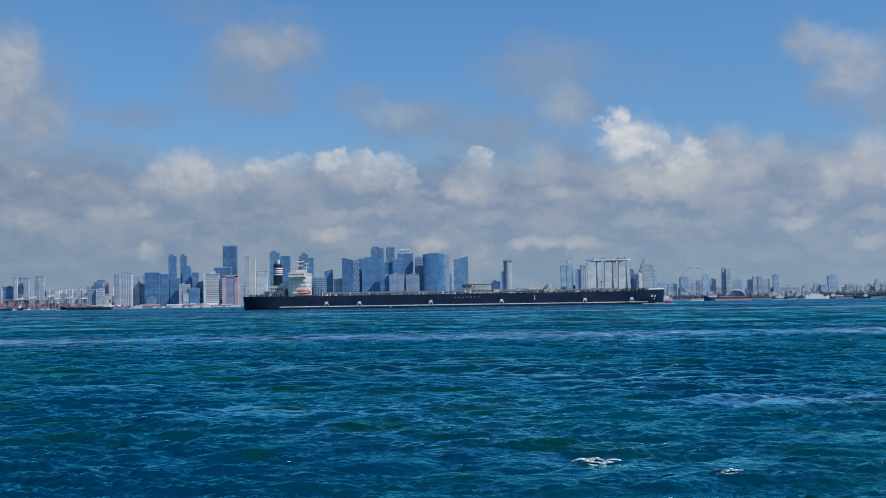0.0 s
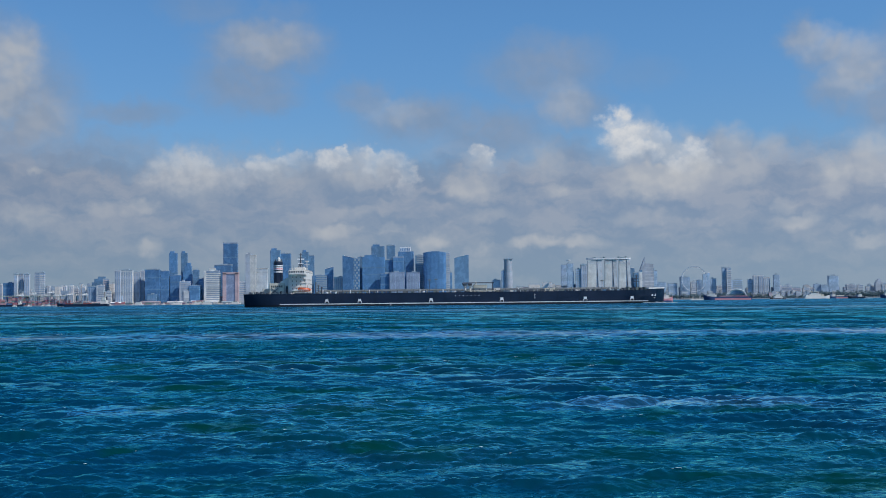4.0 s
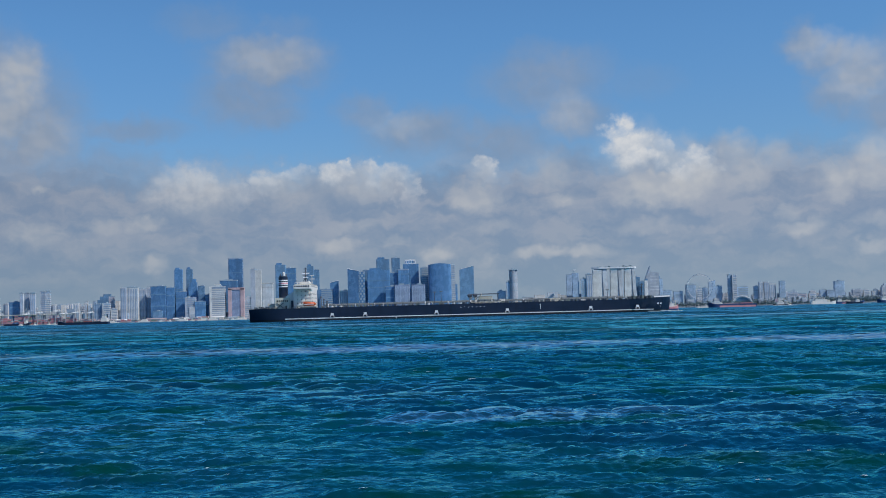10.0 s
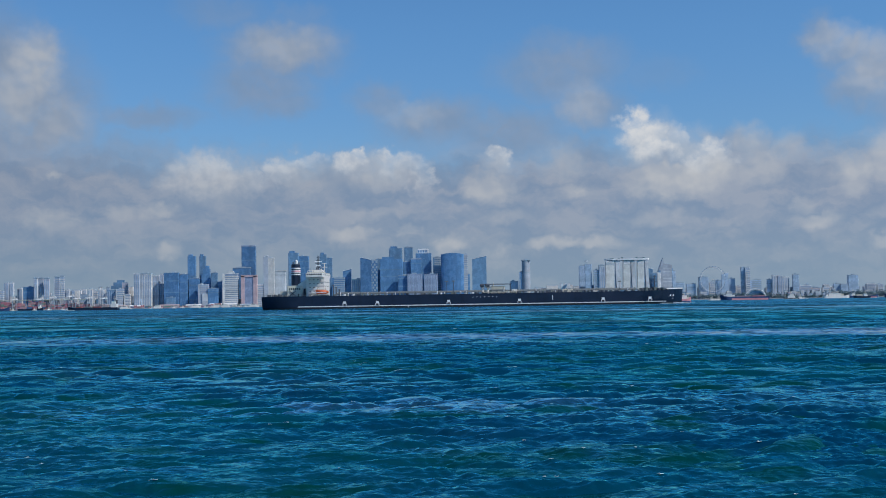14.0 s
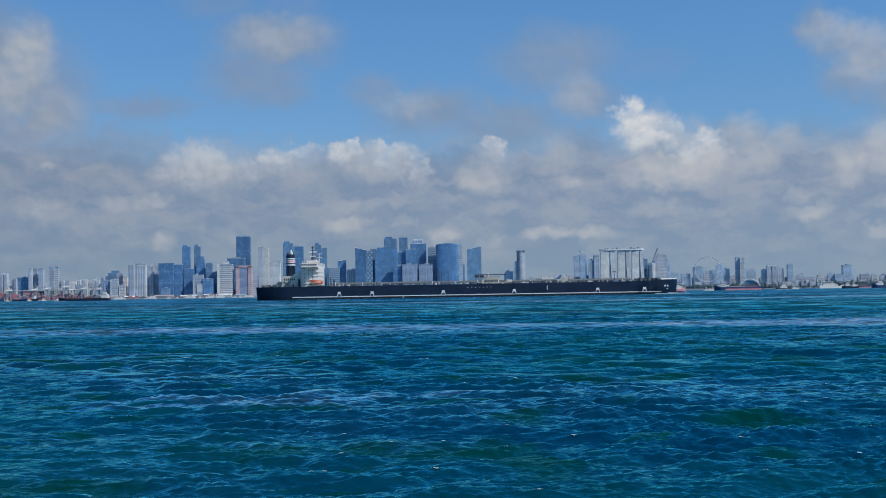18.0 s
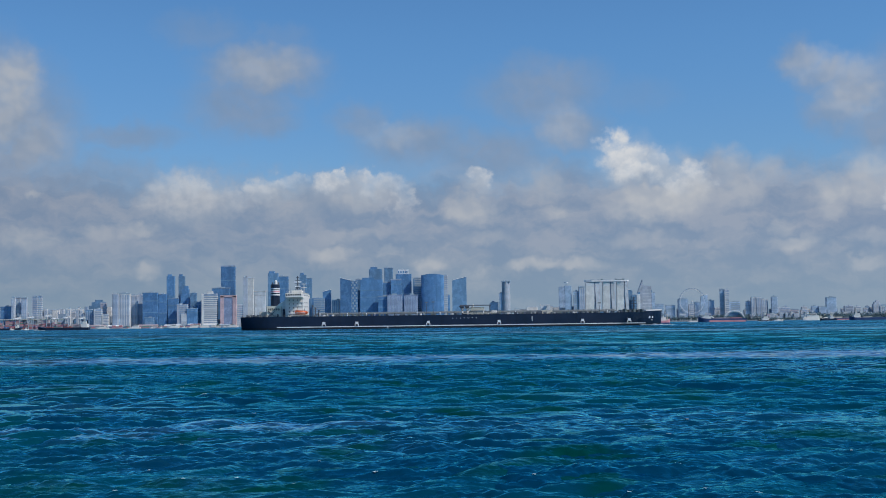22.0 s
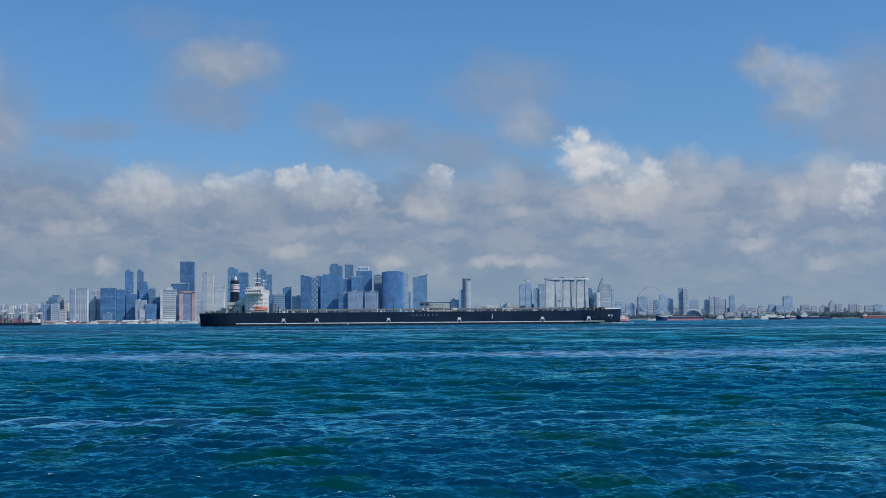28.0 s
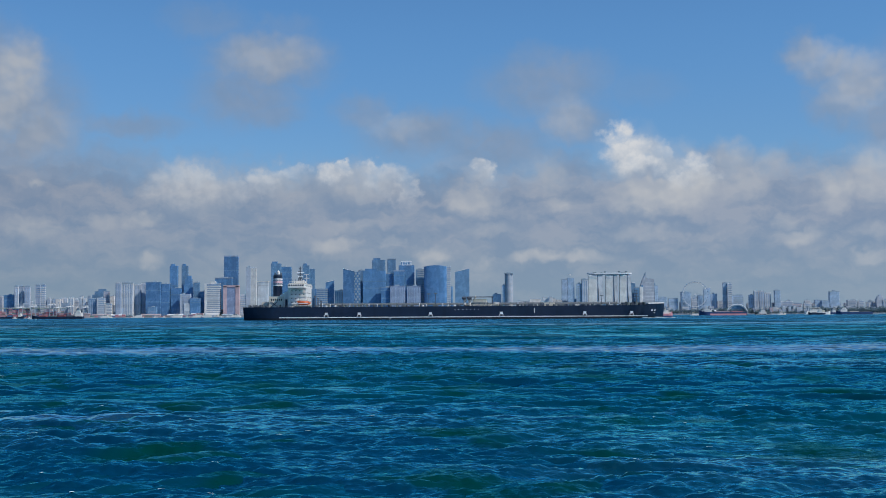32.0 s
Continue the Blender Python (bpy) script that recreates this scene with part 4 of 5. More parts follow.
def observation_wheel(x, y, z, r):
    t = thing("observation_wheel", (x, y, 2.2), "giant pale observation wheel with small cabins round its rim", "ferris wheel")
    z -= 2.2
    n = 48
    for name, rr, rad in (("outer_rim", r, 0.6), ("inner_rim", r * 0.95, 0.25)):
        bm = B()
        for i in range(n):
            a, b = 2 * math.pi * i / n, 2 * math.pi * (i + 1) / n
            rod(bm, (rr * math.cos(a), 0, z + rr * math.sin(a)), (rr * math.cos(b), 0, z + rr * math.sin(b)), rad, seg=5)
        part(name, bm, white_panel, t)
    for i in range(28):
        a = 2 * math.pi * i / 28
        part("spoke", rod(B(), (0, 0, z), (r * math.cos(a), 0, z + r * math.sin(a)), 0.08, seg=4), roof_grey, t)
        ca, sa = (r + 2.2) * math.cos(a), (r + 2.2) * math.sin(a)
        part("cabin", rod(B(), (ca, -3, z + sa), (ca, 3, z + sa), 1.5, seg=8), glass_deep, t)
    part("hub", rod(B(), (0, -4, z), (0, 4, z), 2.2, seg=12), white_panel, t)
    for s in (-1, 1):
        part("support_leg", rod(B(), (0, 0, z), (s * 20, 6, 0), 0.5, 0.7), glass_sky, t)
    part("terminal", box(B(), -28, 28, -8, 24, 0, 12, 2), plaster_pale, t)
    return t


observation_wheel(936, 4556, 75, 46)


def arched_dome(x, y, w, h):
    t = thing("glass_conservatory", (x, y, 2.2), "white arched glass conservatory dome by the water", "dome")
    n = 16
    for k in range(7):
        s = 1.0 - 0.1 * k
        bm = B()
        for i in range(n):
            a, b = math.pi * i / n, math.pi * (i + 1) / n
            rod(bm, (-s * w / 2 * math.cos(a) + 2 * k, k * 4, s * h * math.sin(a)), (-s * w / 2 * math.cos(b) + 2 * k, k * 4, s * h * math.sin(b)), 2.0, seg=6)
        part("arch", bm, white_panel, t)
    bm = B()
    rows = [[bm.verts.new((-0.47 * w * math.cos(math.pi * i / n) * (1 - 0.04 * k), 3 + 5 * k, 0.95 * h * math.sin(math.pi * i / n) * (1 - 0.09 * k))) for i in range(n + 1)] for k in range(6)]
    for k in range(5):
        for i in range(n):
            bm.faces.new((rows[k][i], rows[k][i + 1], rows[k + 1][i + 1], rows[k + 1][i]))
    bm.faces.new(rows[0])
    part("glazing", bm, glass_steel, t, smooth=True)
    return t


arched_dome(1061, 4424, 76, 34)
arched_dome(966, 4424, 50, 15)


# ---- low town along the shore ----
def low_building(x, y, w, h, mat, rng):
    t = thing("low_building", (x, y, 2.2), f"low {TONE[mat.name]} block with ribbon windows near the shore", "building", "low town blocks")
    d = 16
    part("body", box(B(), -w / 2, w / 2, 0, d, 0, h, 0.5), mat, t)
    z = 2.5
    me = shared("window_band", window_hazed, -w / 2 + 1, w / 2 - 1, -0.3, 0.1, 0, 1.6)
    while z + 2 < h and z < 22:
        part("window_band", me, window_hazed, t, at=(0, 0, z))
        z += 4.2
    part("roof_slab", box(B(), -w / 2 - 0.5, w / 2 + 0.5, -0.5, d + 0.5, h, h + 0.8), white_panel if rng.random() < 0.4 else roof_grey, t)
    if rng.random() < 0.6:
        a = rng.uniform(-0.4, 0.1) * w
        part("plant_room", box(B(), a, a + 0.25 * w, 3, d - 3, h + 0.8, h + 3.5), roof_grey, t)


rng = random.Random(21)
tones = [plaster_white, plaster_pale, plaster_grey, stone_pink, stone_beige, glass_steel, glass_sky, plaster_pale]
x = -1790.0
while x < 1900:
    w = rng.uniform(16, 46) if x < 680 else rng.uniform(10, 26)
    inner = -760 < x < 120
    open_view = 250 < x < 480
    right = x > 680
    h = rng.uniform(12, 27) if right else (rng.uniform(28, 58) if x < -1170 else rng.uniform(22, 50) if x < -760 else rng.uniform(16, 44) if inner else rng.uniform(50, 68) if open_view else rng.uniform(20, 40))
    low_building(x + w / 2, rng.uniform(4600, 4680) if inner else rng.uniform(4450, 4640), w, h, rng.choice(tones), rng)
    x += w * rng.uniform(0.75, 1.25)


rng = random.Random(31)
x = 1120.0
while x < 1345:
    w = rng.uniform(8, 17)
    low_building(x + w / 2, rng.uniform(4426, 4436), w, rng.uniform(13, 27), rng.choice((stone_pink, stone_beige, plaster_white, stone_red, plaster_pale)), rng)
    x += w * rng.uniform(0.8, 1.3)


rng = random.Random(77)
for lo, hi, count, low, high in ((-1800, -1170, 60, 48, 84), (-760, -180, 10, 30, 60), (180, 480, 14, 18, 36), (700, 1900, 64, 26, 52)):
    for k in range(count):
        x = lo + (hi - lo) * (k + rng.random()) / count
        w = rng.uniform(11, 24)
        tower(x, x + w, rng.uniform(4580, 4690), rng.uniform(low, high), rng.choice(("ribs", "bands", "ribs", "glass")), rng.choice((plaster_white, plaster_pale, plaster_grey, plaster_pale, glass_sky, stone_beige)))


def container_stack(x, y, n, high, rng):
    t = thing("container_stack", (x, y, 2.2), "stack of red, rust and blue shipping containers on the quay", "containers", "container stacks on the quay")
    for m_i, m in enumerate(box_colours):
        m.use_fake_user = True
    meshes = [shared("container", m, 0, 12.0, 0, 6, 0, 2.6) for m in box_colours]
    for i in range(n):
        for k in range(rng.randint(max(1, high - 2), high)):
            part("container", rng.choice(meshes[:2] * 3 + meshes), None, t, at=(i * 12.4, rng.uniform(0, 1), k * 2.65))


rng = random.Random(4)
for x in (-1790, -1740, -1690, -1640, -1590, -1545, -1480, -1425, -1300, -1225, -1160, -1105, -1040, -980, -930):
    container_stack(x, rng.uniform(4432, 4446), rng.randint(3, 5), rng.choice((2, 3, 4, 5)) if x > -1400 else rng.choice((8, 9, 10, 12)), rng)


def long_shed(x, y, w, h, wall, roof):
    t = thing("quay_shed", (x, y, 2.2), "long low quayside shed with a pitched metal roof", "shed", "sheds on the quay")
    part("wall", box(B(), -w / 2, w / 2, 0, 24, 0, h), wall, t)
    bm = B()
    v = [bm.verts.new(p) for p in ((-w / 2 - 1, -1, h), (w / 2 + 1, -1, h), (w / 2 + 1, 12, h + 4), (-w / 2 - 1, 12, h + 4), (w / 2 + 1, 25, h), (-w / 2 - 1, 25, h))]
    for q in ((0, 1, 2, 3), (3, 2, 4, 5)):
        bm.faces.new([v[i] for i in q])
    bm.faces.new((v[0], v[3], v[5]))
    bm.faces.new((v[1], v[4], v[2]))
    bm.faces.new((v[0], v[5], v[4], v[1]))
    part("roof", bm, roof, t)
    me = shared("door", window_hazed, -3, 3, -0.2, 0.1, 0, 0.7 * h)
    for k in range(int(w / 18)):
        part("door", me, window_hazed, t, at=(-w / 2 + 10 + k * 17, 0, 0))


for x, w, h, a, b in ((-1700, 60, 14, shed_brown, shed_brown), (-1585, 70, 11, shed_brown, roof_grey), (-1400, 80, 9, shed_brown, shed_brown), (-1260, 60, 8, plaster_pale, shed_brown),
                      (-1195, 50, 7, shed_brown, white_panel), (-1075, 70, 8, stone_pink, shed_brown), (-985, 56, 7, plaster_pale, white_panel), (-905, 44, 9, plaster_white, white_panel),
                      (-850, 46, 8, plaster_white, white_panel), (-795, 36, 6, plaster_pale, roof_grey), (-1325, 50, 12, shed_brown, shed_brown), (-1490, 60, 8, stone_pink, white_panel)):
    long_shed(x, 4448, w, h, a, b)


def quay_crane(x, y, h):
    t = thing("quay_crane", (x, y, 2.2), "tall pale quay crane with a raised lattice boom", "crane", "cranes along the quay")
    for a in (-7, 7):
        for b in (0, 16):
            part("leg", box(B(), a - 0.8, a + 0.8, b - 0.8, b + 0.8, 0, 0.62 * h), roof_grey, t)
    part("portal_beam", box(B(), -8, 8, -1, 1, 0.3 * h, 0.3 * h + 2), roof_grey, t)
    part("girder", box(B(), -1.5, 1.5, -30, 30, 0.62 * h, 0.62 * h + 3), white_panel, t)
    part("cross_girder", box(B(), -16, 12, 4, 7, 0.62 * h + 0.5, 0.62 * h + 4), white_panel, t, "white painted machinery girder")
    for s in (-1, 1):
        part("a_frame", rod(B(), (s * 6, 4, 0.62 * h), (0, 6, h), 0.6, 0.5, 6), roof_grey, t)
    part("stay", rod(B(), (0, 6, h), (0, -28, 0.62 * h + 2), 0.25, seg=5), roof_grey, t)
    part("machine_house", box(B(), -4, 4, 10, 22, 0.62 * h + 3, 0.62 * h + 8, 0.5), plaster_white, t)


for x, h in ((-1735, 62), (-1640, 58), (-1545, 60), (-1498, 66), (-1432, 74), (-1408, 58), (-1365, 62), (-1310, 58)):
    quay_crane(x, 4436, h)


def viaduct(x0, x1, y, z):
    t = thing("elevated_road", ((x0 + x1) / 2, y, 2.2), "long pale-green elevated road on slim piers", "viaduct")
    w = x1 - x0
    part("deck", box(B(), -w / 2, w / 2, 0, 10, z, z + 2.4), shed_green, t)
    part("kerb_rail", box(B(), -w / 2, w / 2, -0.3, 0, z + 1.6, z + 3.4), plaster_white, t)
    me = shared("pier", concrete, -1.4, 1.4, 3, 7, 0, z)
    for k in range(int(w / 40)):
        part("pier", me, concrete, t, at=(-w / 2 + 20 + 40 * k, 0, 0))


viaduct(-1790, -1390, 4470, 34)


def far_woods(seed, spans):
    """Uneven rows of trees along the shore, as many small leaf clumps."""
    rng = random.Random(seed)
    bm = B()
    for x0, x1, y, hmax, n in spans:
        for _ in range(n):
            cx, cy, h = rng.uniform(x0, x1), y + rng.uniform(-12, 12), hmax * rng.uniform(0.45, 1.0)
            rod(bm, (cx, cy, 2), (cx, cy, 2 + 0.5 * h), 0.4, 0.2, 4)
            for _ in range(9):
                px, py, pz = cx + rng.gauss(0, 3.2), cy + rng.gauss(0, 2.5), 2.2 + h * rng.uniform(0.3, 1.0)
                s = rng.uniform(1.2, 2.6)
                pts = [bm.verts.new((px + s * rng.uniform(0.6, 1.3) * a, py + s * b, pz + 0.8 * s * rng.uniform(0.6, 1.3) * c)) for a, b, c in
                       ((1, 0, 0), (-1, 0, 0), (0, 1, 0), (0, -1, 0), (0, 0, 1), (0, 0, -1))]
                for q in ((0, 2, 4), (2, 1, 4), (1, 3, 4), (3, 0, 4), (2, 0, 5), (1, 2, 5), (3, 1, 5), (0, 3, 5)):
                    bm.faces.new([pts[i] for i in q])
    tagged(new("far_woods", solid("far_woods", bm, leafage_hazed)), "belt of waterfront trees on the far shore, tinted blue for haze", "trees", kind="stuff")


far_woods(9, ((690, 1180, 4432, 20, 330), (1345, 1900, 4432, 22, 520), (1120, 1345, 4424, 9, 120), (1000, 1900, 4462, 28, 420), (180, 480, 4440, 16, 90), (-1380, -780, 4462, 10, 110), (-1790, -1380, 4470, 12, 60)))


# ---- ships ----
def hull_side(u, z, top, full):
    """Half breadth (0 to 1) at u along the hull (0 stern, 1 bow) and height z."""
    k = max(0.0, min(1.0, z / top))
    stern = 1.0 - 0.2 * (1 - k) * max(0.0, 1 - u / 0.12) ** 2
    nose = 1.0 - 0.005 * (1 - k)
    run = max(0.0, (nose - u) / (1 - full))
    bow = 1.0 if run >= 1 else max(0.0, 1 - (1 - run) ** (2.3 + 1.2 * k))
    return min(stern, bow)


def hull(L, beam, z0, z1, top, full=0.86, sheer=0.0, off=0.0, n=60, u0=0.0, u1=1.0, deck=True, levels=7):
    bm = B()
    rings = []
    for i in range(n + 1):
        u = u0 + (u1 - u0) * i / n
        raise_ = sheer * max(0.0, (u - 0.8) / 0.2) ** 2
        row = []
        for s in (-1, 1):
            for k in range(levels):
                z = z0 + (z1 - z0) * k / (levels - 1)
                zz = z + raise_ * max(0.0, z / top)
                lean = 0.003 * L * max(0.0, (u - 0.9) / 0.1) * max(0.0, z / top)
                b = hull_side(u, z, top, full) * beam / 2 + off
                row.append(bm.verts.new((u * L * 0.997 + lean, s * b, zz)))
        rings.append(row)
    for a, b in zip(rings[:-1], rings[1:]):
        for k in range(levels - 1):
            bm.faces.new((a[k], b[k], b[k + 1], a[k + 1]))
            j = k + levels
            bm.faces.new((a[j], a[j + 1], b[j + 1], b[j]))
        if deck:
            bm.faces.new((a[levels - 1], b[levels - 1], b[-1], a[-1]))
    for end in (rings[0], rings[-1]):
        for k in range(levels - 1):
            bm.faces.new((end[k], end[k + 1], end[k + levels + 1], end[k + levels]))
    bmesh.ops.recalc_face_normals(bm, faces=bm.faces)
    return bm


def mast(parent, x, y, z0, z1, arms=2, r=0.35, mat=None):
    m = part("mast", rod(B(), (x, y, z0), (x, y, z1), r, r * 0.6), mat or steel_dark, parent)
    for k in range(arms):
        z = z0 + (z1 - z0) * (0.55 + 0.35 * k / max(1, arms - 1) if arms > 1 else 0.8)
        part("mast_arm", box(B(), x - 2.2 + 0.5 * k, x + 2.2 - 0.5 * k, y - 0.4, y + 0.4, z, z + 0.5), mat or steel_dark, m)
    return m


def oil_tanker(x, y):
    """The big laden tanker, stern at x; her near side lies at y."""
    L, beam, top = 338.5, 58.0, 10.2
    t = thing("oil_tanker", (x, y + beam / 2, 0), "long laden oil tanker with dark navy hull and white bridge aft", "ship")
    near = -beam / 2
    part("hull", hull(L, beam, -2.0, top, top, sheer=0.9, n=90), hull_navy, t, "dark navy steel hull")
    part("boot_topping", hull(L, beam, -1.0, 1.45, top, off=0.05, n=90, deck=False, levels=3), hull_black, t, "black lower hull strake")
    part("waterline_stripe", hull(L, beam, 1.5, 2.15, top, off=0.09, n=90, u0=0.085, u1=0.955, deck=False, levels=2), line_white, t, "white painted line along the hull")
    for px in (66, 92, 148.5, 204.5, 270.5, 307.5):
        f = part("boarding_mark", prism(B(), [(px - 1.15, near - 0.35), (px + 1.15, near - 0.35), (px + 1.15, near), (px - 1.15, near)], 3.7, 5.6), line_white, t, "white block mark on the hull side")
        for s in (-1, 1):
            part("mark_leg", box(B(), px + s * 1.3 - 0.25, px + s * 1.3 + 0.25, near - 0.3, near, 2.3, 3.9), line_white, f)
        part("mark_opening", box(B(), px - 1.0, px + 1.0, near - 0.34, near, 2.2, 3.65), hull_black, f)
    part("draught_mark", box(B(), 116.2, 116.9, near - 0.15, near, 0.2, 1.6), line_white, t)
    part("load_mark", box(B(), 230.4, 230.9, near - 0.15, near, 4.5, 8.2), line_white, t)
    for k in range(7):
        part("name_bar", box(B(), 167.4 + 3.1 * k, 168.2 + 3.1 * k, near - 0.12, near, 7.2 + 0.2 * (k % 2), 7.6 + 0.2 * (k % 2)), line_white, t)
    # bow: bulwark, anchor and its bolster
    part("bulwark", hull(L, beam, top + 0.02, top + 0.6, top, sheer=0.9, off=0.04, n=18, u0=0.955, u1=1.0, deck=False, levels=2), hull_navy, t, "navy bow bulwark")
    part("bulwark_cap", hull(L, beam, top + 0.6, top + 1.4, top, sheer=0.9, off=0.06, n=18, u0=0.952, u1=1.0, deck=False, levels=2), ship_white, t, "white-painted top of the bow bulwark")
    def skin(px, z):
        return -hull_side(px / (0.997 * L), z, top, 0.86) * beam / 2
    for px in (325.6, 328.4):
        part("anchor_pocket", box(B(), px - 0.65, px + 0.65, skin(px + 0.65, 6.5) - 1.2, skin(px, 6.5) + 4, 5.7, 7.2), line_white, t)
    part("bow_name_bar", box(B(), 325.2, 328.6, skin(328.6, 4.2) - 1.2, skin(325, 4.2) + 6, 3.9, 4.4), line_white, t)
    # bridge block
    side = near + 9.2
    part("accommodation", box(B(), 34.4, 49.0, side, near + 49, top, 27.5, 0.4), ship_white, t, "white accommodation block")
    for k in range(5):
        z = 12.2 + 3.1 * k
        part("deck_edge", box(B(), 35.0, 49.6, side - 0.5, side, z + 2.1, z + 2.4), ship_white, t)
        for j in range(4 if k % 2 else 3):
            part("window", box(B(), 37.2 + 3.2 * j, 38.0 + 3.2 * j, side - 0.06, side + 0.02, z + 0.4, z + 1.2), glass_ship, t)
    part("bridge", box(B(), 35.2, 48.8, near + 0.6, near + 57.4, 27.5, 30.6, 0.5), ship_white, t, "white navigation bridge with overhanging wings")
    me = shared("bridge_window", glass_ship, -0.6, 0.6, -0.06, 0.02, 28.9, 30.0)
    for j in range(7):
        part("bridge_window", me, None, t, at=(36.6 + 1.8 * j, near + 0.6, 0))
    front = shared("front_window", glass_ship, -0.02, 0.06, -0.5, 0.5, 0, 0.8)
    for k in range(4):
        for j in range(9):
            part("front_window", front, None, t, at=(49.0, side + 4 + 4.0 * j, 13.2 + 3.3 * k))
    for j in range(13):
        part("front_window", front, None, t, at=(48.8, near + 5 + 4.0 * j, 28.9))
    for a in (37.5, 47.0):
        part("wing_support", rod(B(), (a, near + 2.0, 27.6), (a, side, 23.6), 0.3, seg=6), ship_white, t)
    part("compass_deck", box(B(), 35.8, 49.0, near + 6, near + 50, 30.6, 31.2), ship_cream, t)
    part("signal_house", box(B(), 38.5, 46.5, near + 16, near + 30, 31.2, 33.4, 0.3), ship_white, t)
    for k in range(7):
        part("rail_post", box(B(), 36.0 + 2.1 * k, 36.2 + 2.1 * k, near + 6, near + 6.2, 31.2, 32.5), ship_white, t)
    part("top_rail", box(B(), 36.0, 48.8, near + 6, near + 6.2, 32.4, 32.6), ship_white, t)
    m = mast(t, 42.8, near + 22, 31.2, 45.5, 3, 0.7)
    part("radar_scanner", box(B(), 40.0, 45.8, near + 21.6, near + 22.4, 40.4, 41.2), line_white, m)
    part("radar_scanner", box(B(), 41.0, 45.2, near + 21.0, near + 21.6, 37.0, 37.6), line_white, m)
    part("radar_platform", box(B(), 41.4, 44.2, near + 20.6, near + 23.4, 36.2, 36.6), steel_dark, m)
    part("mast_brace", rod(B(), (39.8, near + 24, 31.2), (42.8, near + 22, 39), 0.35), steel_dark, m)
    part("mast_brace", rod(B(), (46.8, near + 24, 31.2), (42.8, near + 22, 38), 0.35), steel_dark, m)
    for px, pz in ((38.0, 35.2), (40.2, 34.4), (47.4, 36.0)):
        part("whip_aerial", rod(B(), (px, near + 12, 31.2), (px, near + 12, pz), 0.14, 0.08, 5), steel_dark, t)
    mast(t, 48.4, near + 18, 31.2, 39.5, 2, 0.35, ship_white)
    part("satellite_dome", rod(B(), (46.4, near + 14, 31.2), (46.4, near + 14, 33.9), 1.2, 0.8, 10), ship_white, t)
    # lifeboat and davits
    lb = part("lifeboat", rod(B(), (43.5, near + 3.6, 16.0), (51.5, near + 3.6, 15.6), 1.7, 1.5, 10), orange_boat, t, "orange enclosed lifeboat", True)
    part("lifeboat_bow", rod(B(), (51.5, near + 3.6, 15.6), (53.2, near + 3.6, 15.9), 1.5, 0.4, 10), orange_boat, lb, "", True)
    part("lifeboat_stern", rod(B(), (42.2, near + 3.6, 16.1), (43.5, near + 3.6, 16.0), 0.7, 1.7, 10), orange_boat, lb, "", True)
    part("canopy_stripe", box(B(), 43.5, 51.5, near + 1.86, near + 2.1, 15.2, 15.6), line_white, lb)
    for a in (44.5, 50.5):
        part("davit", rod(B(), (a, near + 5.6, top), (a, near + 3.2, 18.8), 0.35, 0.3), ship_cream, t)
    part("boat_deck", box(B(), 40, 53.5, near + 2.2, side, 13.2, 13.6), ship_white, t)
    part("boat_deck_side", box(B(), 41, 53.2, near + 6.0, near + 6.4, top, 13.2), ship_white, t)
    # engine casing and funnel
    part("engine_casing", box(B(), 18.8, 31.0, near + 12, near + 46, top, 19.8, 0.4), ship_cream, t, "cream engine casing under the funnel")
    for k in range(6):
        part("casing_window", box(B(), 20.4 + 1.6 * k, 21.3 + 1.6 * k, near + 11.9, near + 12.05, 16.4, 18.0), glass_ship, t)
    for p, q in (((20.5, 11.2), (26, 15.6)), ((20.5, 15.6), (26, 11.2))):
        part("stair_flight", rod(B(), (p[0], near + 11.6, p[1]), (q[0], near + 11.6, q[1]), 0.28, seg=5), steel_dark, t)
    part("casing_door", box(B(), 27.4, 28.6, near + 11.9, near + 12.05, top, top + 2.2), glass_ship, t)
    part("aft_house", box(B(), 12.5, 19.2, near + 16, near + 40, top, 14.6, 0.3), ship_cream, t)
    ring = [(24.1 + 3.7 * math.cos(a), near + 26 + 5.6 * math.sin(a)) for a in [2 * math.pi * i / 20 for i in range(20)]]

    def loop(g):
        return [(24.1 + (px - 24.1) * g, near + 26 + (py - near - 26) * g) for px, py in ring]
    fu = part("funnel", prism(B(), loop(1.0), 19.8, 36.6), hull_navy, t, "navy funnel with white and pink bands")
    for z, dz, mm in ((28.2, 1.0, line_white), (30.2, 0.5, line_white), (30.7, 1.2, band_pink), (31.9, 0.5, line_white), (33.2, 0.9, line_white)):
        part("funnel_band", prism(B(), loop(1.015), z, z + dz), mm, fu)
    part("funnel_cap", prism(B(), loop(0.9), 36.6, 37.4), steel_dark, fu)
    for a, b, h, mm in ((22.2, 24, 1.6, steel_dark), (23.4, 28, 2.2, pipe_grey), (26.4, 29, 1.8, pipe_grey)):
        part("exhaust_pipe", rod(B(), (a, near + b, 37.4), (a, near + b, 37.4 + h), 0.55, 0.5, 10), mm, fu)
    part("spark_arrester", rod(rod(B(), (24.9, near + 24, 37.4), (24.9, near + 24, 39.6), 1.25, 1.15, 12), (24.9, near + 24, 39.6), (24.9, near + 24, 40.7), 1.15, 0.4, 12), ship_white, fu, "white domed exhaust top")
    part("casing_fairing", prism(B(), [(27.5, near + 13), (34.4, near + 13), (34.4, near + 40), (27.5, near + 40)], top, 20, [19.9, 23.9, 23.9, 19.9]), ship_white, t, "white sloped housing between funnel and bridge")
    part("ventilator", rod(B(), (32.8, near + 12, top), (32.8, near + 12, 16.5), 1.0, 0.8), hull_navy, t)
